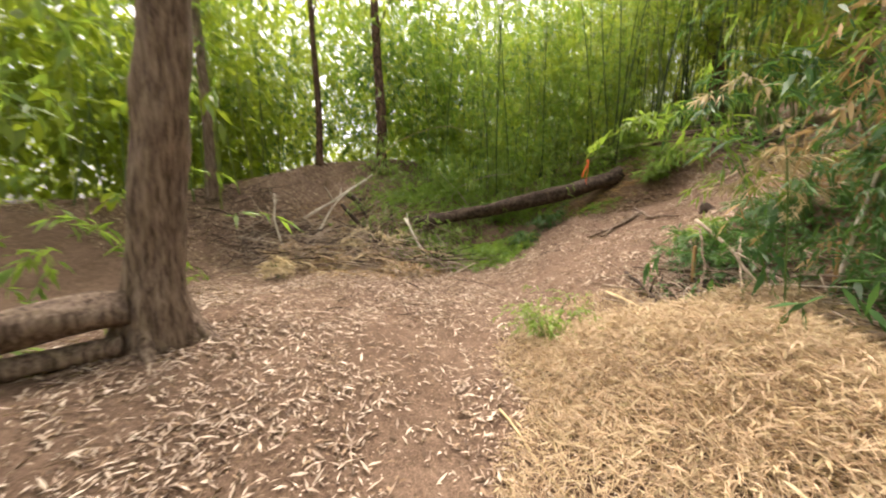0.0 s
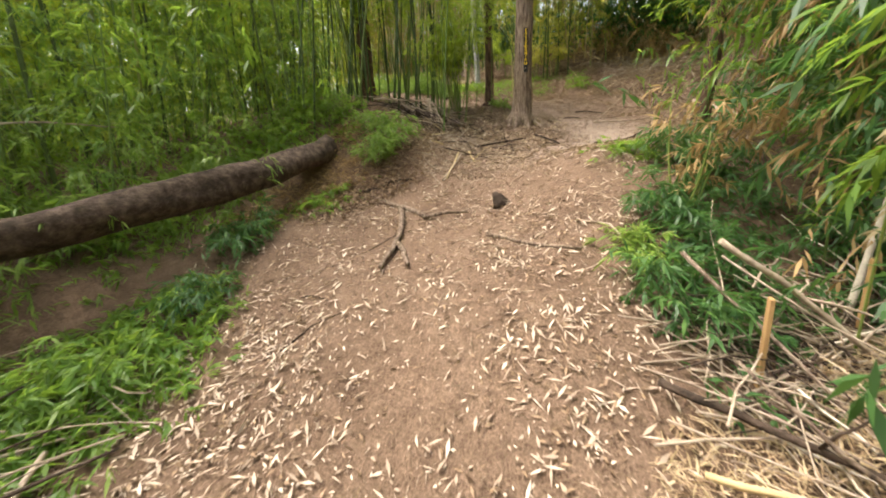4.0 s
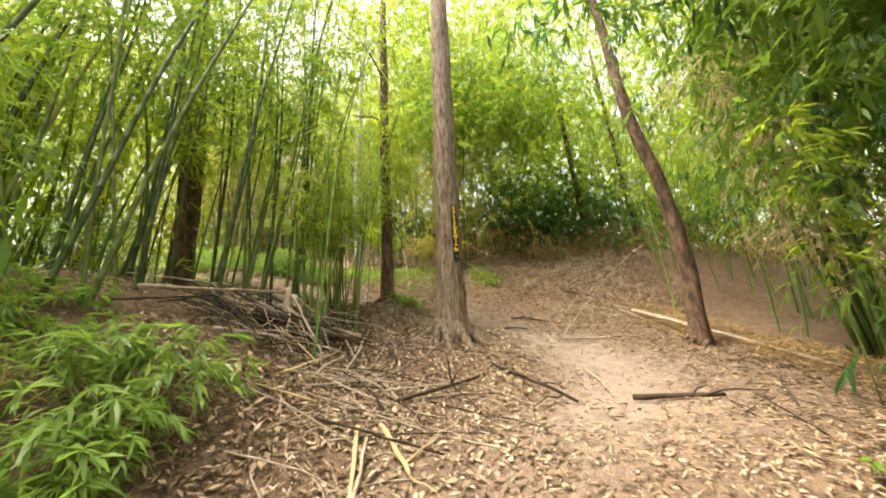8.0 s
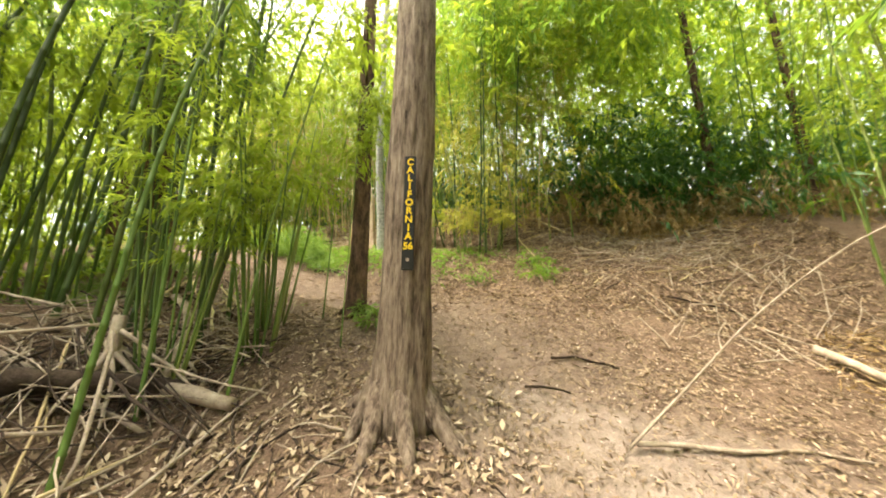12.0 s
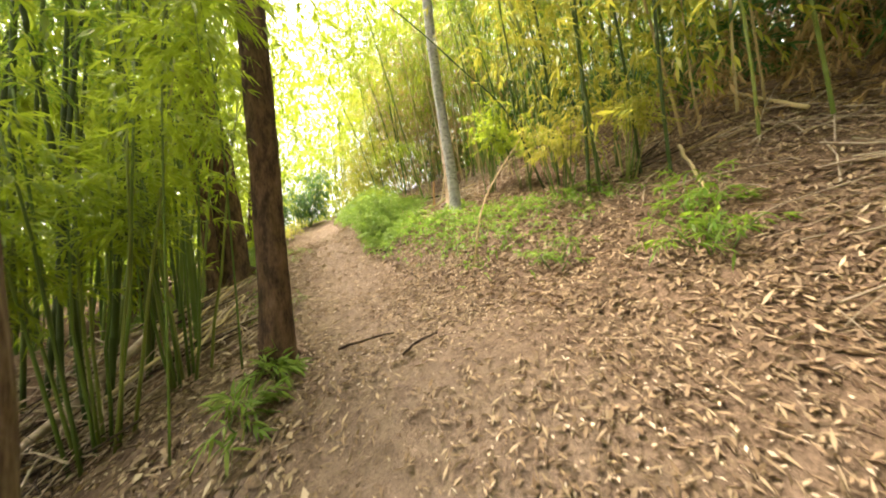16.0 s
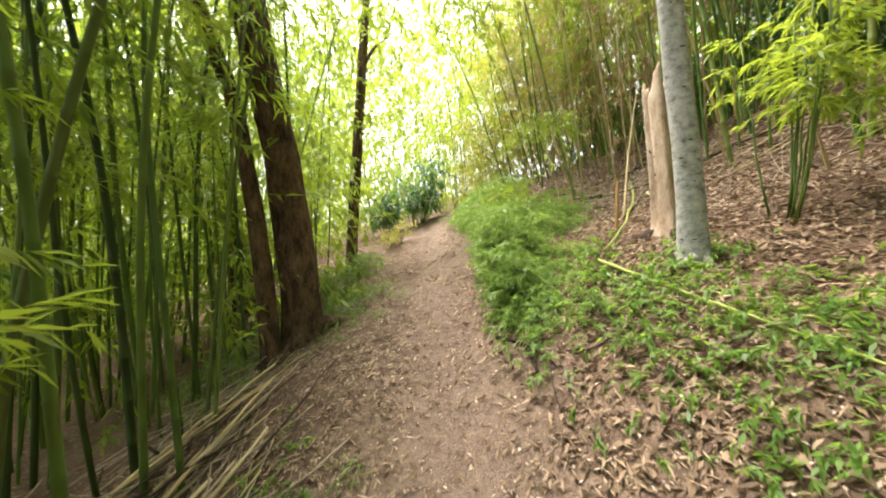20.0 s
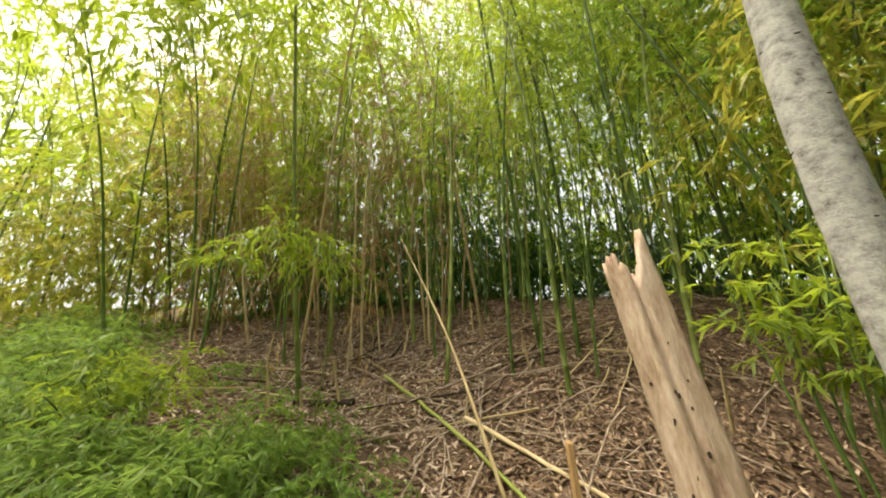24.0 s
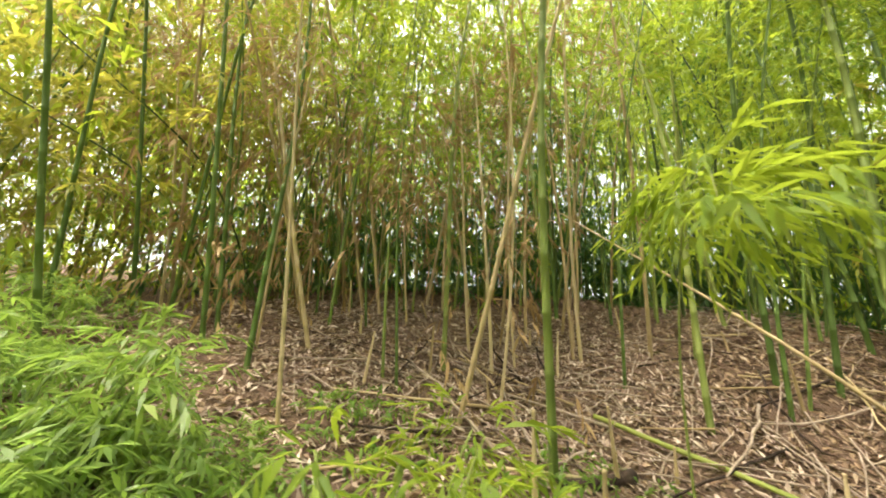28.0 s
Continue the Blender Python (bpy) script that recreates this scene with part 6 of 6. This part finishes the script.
# long poles lying along the lower edge of the trail
for k, (a, b, r) in enumerate((((10.0, 10.6), (10.58, 12.2), 0.018), ((9.8, 11.2), (10.48, 12.9), 0.02), ((9.5, 11.8), (10.38, 13.4), 0.016), ((9.4, 10.4), (10.28, 11.9), 0.02))):
    stick("bamboo_pole", "dry bamboo pole lying below the trail's edge", "bamboo", a, b, r, CANE_TAN, (0.15, 0.12), 0.0, 0.02, 0.7, group="poles below the trail")
# poles on the heap by the roots
for k, (a, b, r, l) in enumerate((((6.7, 10.6), (8.4, 10.2), 0.02, (0.35, 0.5)), ((7.6, 9.3), (8.3, 9.3), 0.018, (0.02, 0.05)), ((7.7, 10.8), (8.5, 9.6), 0.03, (0.2, 0.03)), ((8.4, 10.1), (8.0, 9.4), 0.02, (0.5, 0.02)), ((8.45, 10.1), (8.9, 9.5), 0.018, (0.5, 0.02)), ((7.2, 10.2), (8.1, 9.7), 0.025, (0.1, 0.15)))):
    stick("fallen_branch", "dead grey branch on the heap by the bamboo", "branch", a, b, r, WOOD_GREY, l, 0, 0.04, 0.6, 1, group="branches of the heap")


def root_plate(x, y):
    ob = thing("upturned_stump", "small weathered stump with splayed grey roots", "stump", on_ground(x, y))
    v, q = tube_np([(0, 0, 0.05), (0.01, 0, 0.25), (0.02, 0.01, 0.42), (0.03, 0.02, 0.58)], [0.09, 0.06, 0.055, 0.05], 10, 0.2, 2)
    part("stem", mesh_np("stem", v, q, WOOD_GREY, True), WOOD_GREY, ob)
    for k in range(7):
        a = -2.6 + k * 0.62
        e = (0.55 * math.cos(a), 0.55 * math.sin(a))
        p = curve_pts((0, 0, 0.3), (*e, ground_at(x + e[0], y + e[1]) - ob.location.z), 7, 0.06, 0.05, k, 0.01)
        rv, rq = tube_np(p, np.linspace(0.03, 0.008, 7), 6, 0.15, k)
        part("root", mesh_np("root", rv, rq, WOOD_GREY, True), WOOD_GREY, ob)


root_plate(8.45, 10.2)


def stumplet(x, y):
    ob = thing("root_stub", "small dark broken stump sticking out of the trail", "stump", on_ground(x, y, -0.03))
    g = np.random.default_rng(9)
    v, q = tube_np([(0, 0, -0.02), (0.0, 0.02, 0.06), (-0.02, 0.06, 0.14), (-0.03, 0.1, 0.2)], [0.13, 0.10, 0.07, 0.02], 12, 0.3, 5)
    part("stub", mesh_np("stub", v, q, WOOD_DARK, True), WOOD_DARK, ob)
    v, q = tube_np([(0.0, -0.02, 0.06), (0.05, -0.15, 0.03), (0.1, -0.3, 0.0)], [0.05, 0.035, 0.015], 8, 0.2, 6)
    part("root", mesh_np("root", v, q, WOOD_DARK, True), WOOD_DARK, ob)


stumplet(5.1, 6.8)

# ---------------------------------------------------------------- cut cane stubs on the slope
for k, (x, y) in enumerate(scatter(26, 15.6, 18.4, 11.2, 17.5, 1.9, 0.3) + scatter(10, 15.0, 16.5, 8.0, 11.0, 1.9, 0.3)):
    h = float(rng.uniform(0.2, 0.75))
    p, rr, (v, q) = culm_np(h, 0.016, (float(rng.normal(-0.1, 0.12)), float(rng.normal(0, 0.12))), 900 + k, 7, 0)
    ob = thing("cane_stub", "short broken bamboo stub on the slope", "bamboo", on_ground(x, y), "cane stubs on the slope")
    part("culm", mesh_np("culm", v, q, CANE_TAN, True), CANE_TAN, ob)


# a leafy branch hanging forward from the slope
def leafy_branch(name, label, pts, mat, count, seed, leaf=0.14, r=0.008, reach=0.4, start=0.45):
    p = trunk_pts(pts[0], [np.array(q) - np.array(pts[0]) for q in pts[1:]])
    ob = thing(name, label, "bamboo", p[0])
    v, q = tube_np(p - p[0], np.linspace(r, r * 0.4, len(p)), 6, 0.05, 3)
    part("stem", mesh_np("stem", v, q, CANE_GREEN, True), CANE_GREEN, ob)
    g = np.random.default_rng(seed)
    o = (p - p[0])[g.integers(int(start * len(p)), len(p), count)]
    w = unit(np.concatenate([g.normal(0, 1, (count, 2)), g.uniform(-0.2, 0.6, (count, 1))], 1))
    v, q = sprays_np(o, w, g, reach, 12, leaf, leaf * 0.17, 0.5)
    tagged(part("foliage", mesh_np("foliage", v, q, mat), mat, ob), kind="stuff")


leafy_branch("leafy_branch", "bright green bamboo branch hanging over the slope", [(15.45, 14.95, ground_at(15.45, 14.95)), (15.4, 14.9, 7.3), (15.15, 14.9, 8.05), (14.75, 15.08, 8.1), (14.5, 15.3, 7.75)], LEAF_BRIGHT, 75, 5, 0.12, 0.008, 0.42, 0.5)
leafy_branch("leafy_branch", "thin green bamboo branch at the trail's edge", [(7.6, 4.2, ground_at(7.6, 4.2)), (7.3, 4.4, 3.6), (6.9, 4.7, 4.3), (6.6, 5.0, 4.4)], LEAF_BRIGHT, 22, 7, 0.13, 0.006, 0.3)
leafy_branch("leafy_branch", "hanging green bamboo branch with the ribbon's twig", [(3.6, 3.7, ground_at(3.6, 3.7)), (3.3, 3.8, 1.6), (2.7, 3.95, 2.4), (2.1, 4.1, 2.3)], LEAF_MID, 40, 8, 0.15, 0.009, 0.4)
leafy_branch("leafy_branch", "hanging dark green bamboo branch over the bank", [(4.6, 3.6, ground_at(4.6, 3.6)), (4.3, 3.7, 2.2), (3.6, 3.8, 2.9), (3.0, 3.95, 2.5)], LEAF_DARK, 46, 9, 0.15, 0.01, 0.45)
leafy_branch("leafy_branch", "drooping yellow-green branch beside the tree", [(10.4, 9.75, ground_at(10.4, 9.75)), (10.35, 9.6, 6.0), (10.25, 9.25, 7.0), (10.3, 8.9, 6.6)], LEAF_BRIGHT, 90, 10, 0.11, 0.01, 0.45, 0.5)


leafy_branch("dead_branch", "dead bamboo twig with hanging beige leaves", [(3.65, 3.45, ground_at(3.65, 3.45)), (3.6, 3.5, 1.5), (3.42, 3.66, 1.85), (3.2, 3.76, 1.55)], LEAF_BEIGE, 20, 11, 0.12, 0.008, 0.24)
leafy_branch("dead_branch", "dead bamboo twig with hanging beige leaves", [(3.1, 3.0, ground_at(3.1, 3.0)), (3.0, 3.1, 2.0), (2.75, 3.4, 2.6), (2.65, 3.45, 2.4)], LEAF_BEIGE, 11, 12, 0.12, 0.008, 0.25)
leafy_branch("leafy_branch", "fresh green bamboo branch hanging beside the dark tree", [(9.95, 9.05, ground_at(9.95, 9.05)), (10.05, 9.05, 6.4), (10.2, 8.98, 6.8), (10.25, 8.85, 6.1)], LEAF_BRIGHT, 90, 13, 0.11, 0.009, 0.42, 0.5)


def stick_field(label, group, patches, seed, mats):
    """Single fallen sticks, each a thing: x, y, rx, ry, sticks, lift, heading, spread."""
    g = np.random.default_rng(seed)
    for x, y, rx, ry, n, h, head, spread in patches:
        for k in range(n):
            a, r = g.uniform(0, 6.28), math.sqrt(g.uniform(0, 1))
            c = (x + rx * r * math.cos(a), y + ry * r * math.sin(a))
            b, ln = math.radians(head) + g.normal(0, spread), g.uniform(0.35, 1.5)
            e = (c[0] + ln * math.cos(b), c[1] + ln * math.sin(b))
            if trail_gap(*c) < 0.75 or trail_gap(*e) < 0.75:
                continue
            stick("fallen_stick", label, "stick", c, e, float(g.uniform(0.007, 0.016)), mats[int(g.integers(0, len(mats)))], (h * float(g.uniform(0, 1)), h * float(g.uniform(0, 1))), 0, float(g.normal(0, 0.03)), 0.55, 0, group, 6)


stick_field("dead stick on the heap by the bamboo", "sticks of the heap", [(8.1, 10.3, 0.7, 0.5, 24, 0.35, -110, 0.8), (8.9, 10.6, 0.7, 0.8, 16, 0.25, 60, 0.9), (7.6, 8.9, 1.0, 0.6, 14, 0.04, 10, 1.3)], 71, (WOOD_GREY, CANE_TAN, WOOD_DARK))
stick_field("dry cane lying below the trail's edge", "canes below the trail", [(10.2, 10.9, 0.45, 0.7, 18, 0.2, 62, 0.4), (10.2, 12.0, 0.4, 0.7, 14, 0.2, 62, 0.4), (9.6, 11.4, 0.7, 1.0, 22, 0.25, 60, 0.5)], 72, (CANE_TAN, WOOD_GREY, WOOD_DARK))
stick_field("dead branch in the brush beside the straw", "branches beside the straw", [(3.0, 3.9, 0.6, 0.4, 20, 0.25, -55, 0.6), (3.8, 3.1, 0.6, 0.5, 14, 0.3, -50, 0.7)], 73, (WOOD_GREY, WOOD_DARK, WOOD_PALE))
stick_field("dead branch in the first clearing", "branches in the clearing", [(-1.6, 7.6, 1.6, 1.0, 56, 0.6, 30, 1.2), (-2.8, 7.0, 1.4, 0.6, 40, 0.25, 5, 0.9)], 74, (WOOD_GREY, CANE_TAN, WOOD_DARK))
stick_field("dead cane lying on the slope", "fallen canes on the slope", [(16.58, 12.8, 1.2, 1.4, 26, 0.06, 110, 0.6), (16.98, 15.6, 1.2, 1.2, 20, 0.08, 70, 1.0), (15.38, 8.2, 1.0, 1.0, 14, 0.05, -50, 0.6), (14.0, 5.8, 1.2, 1.0, 12, 0.05, -50, 0.6)], 75, (CANE_TAN, WOOD_GREY, WOOD_DARK))
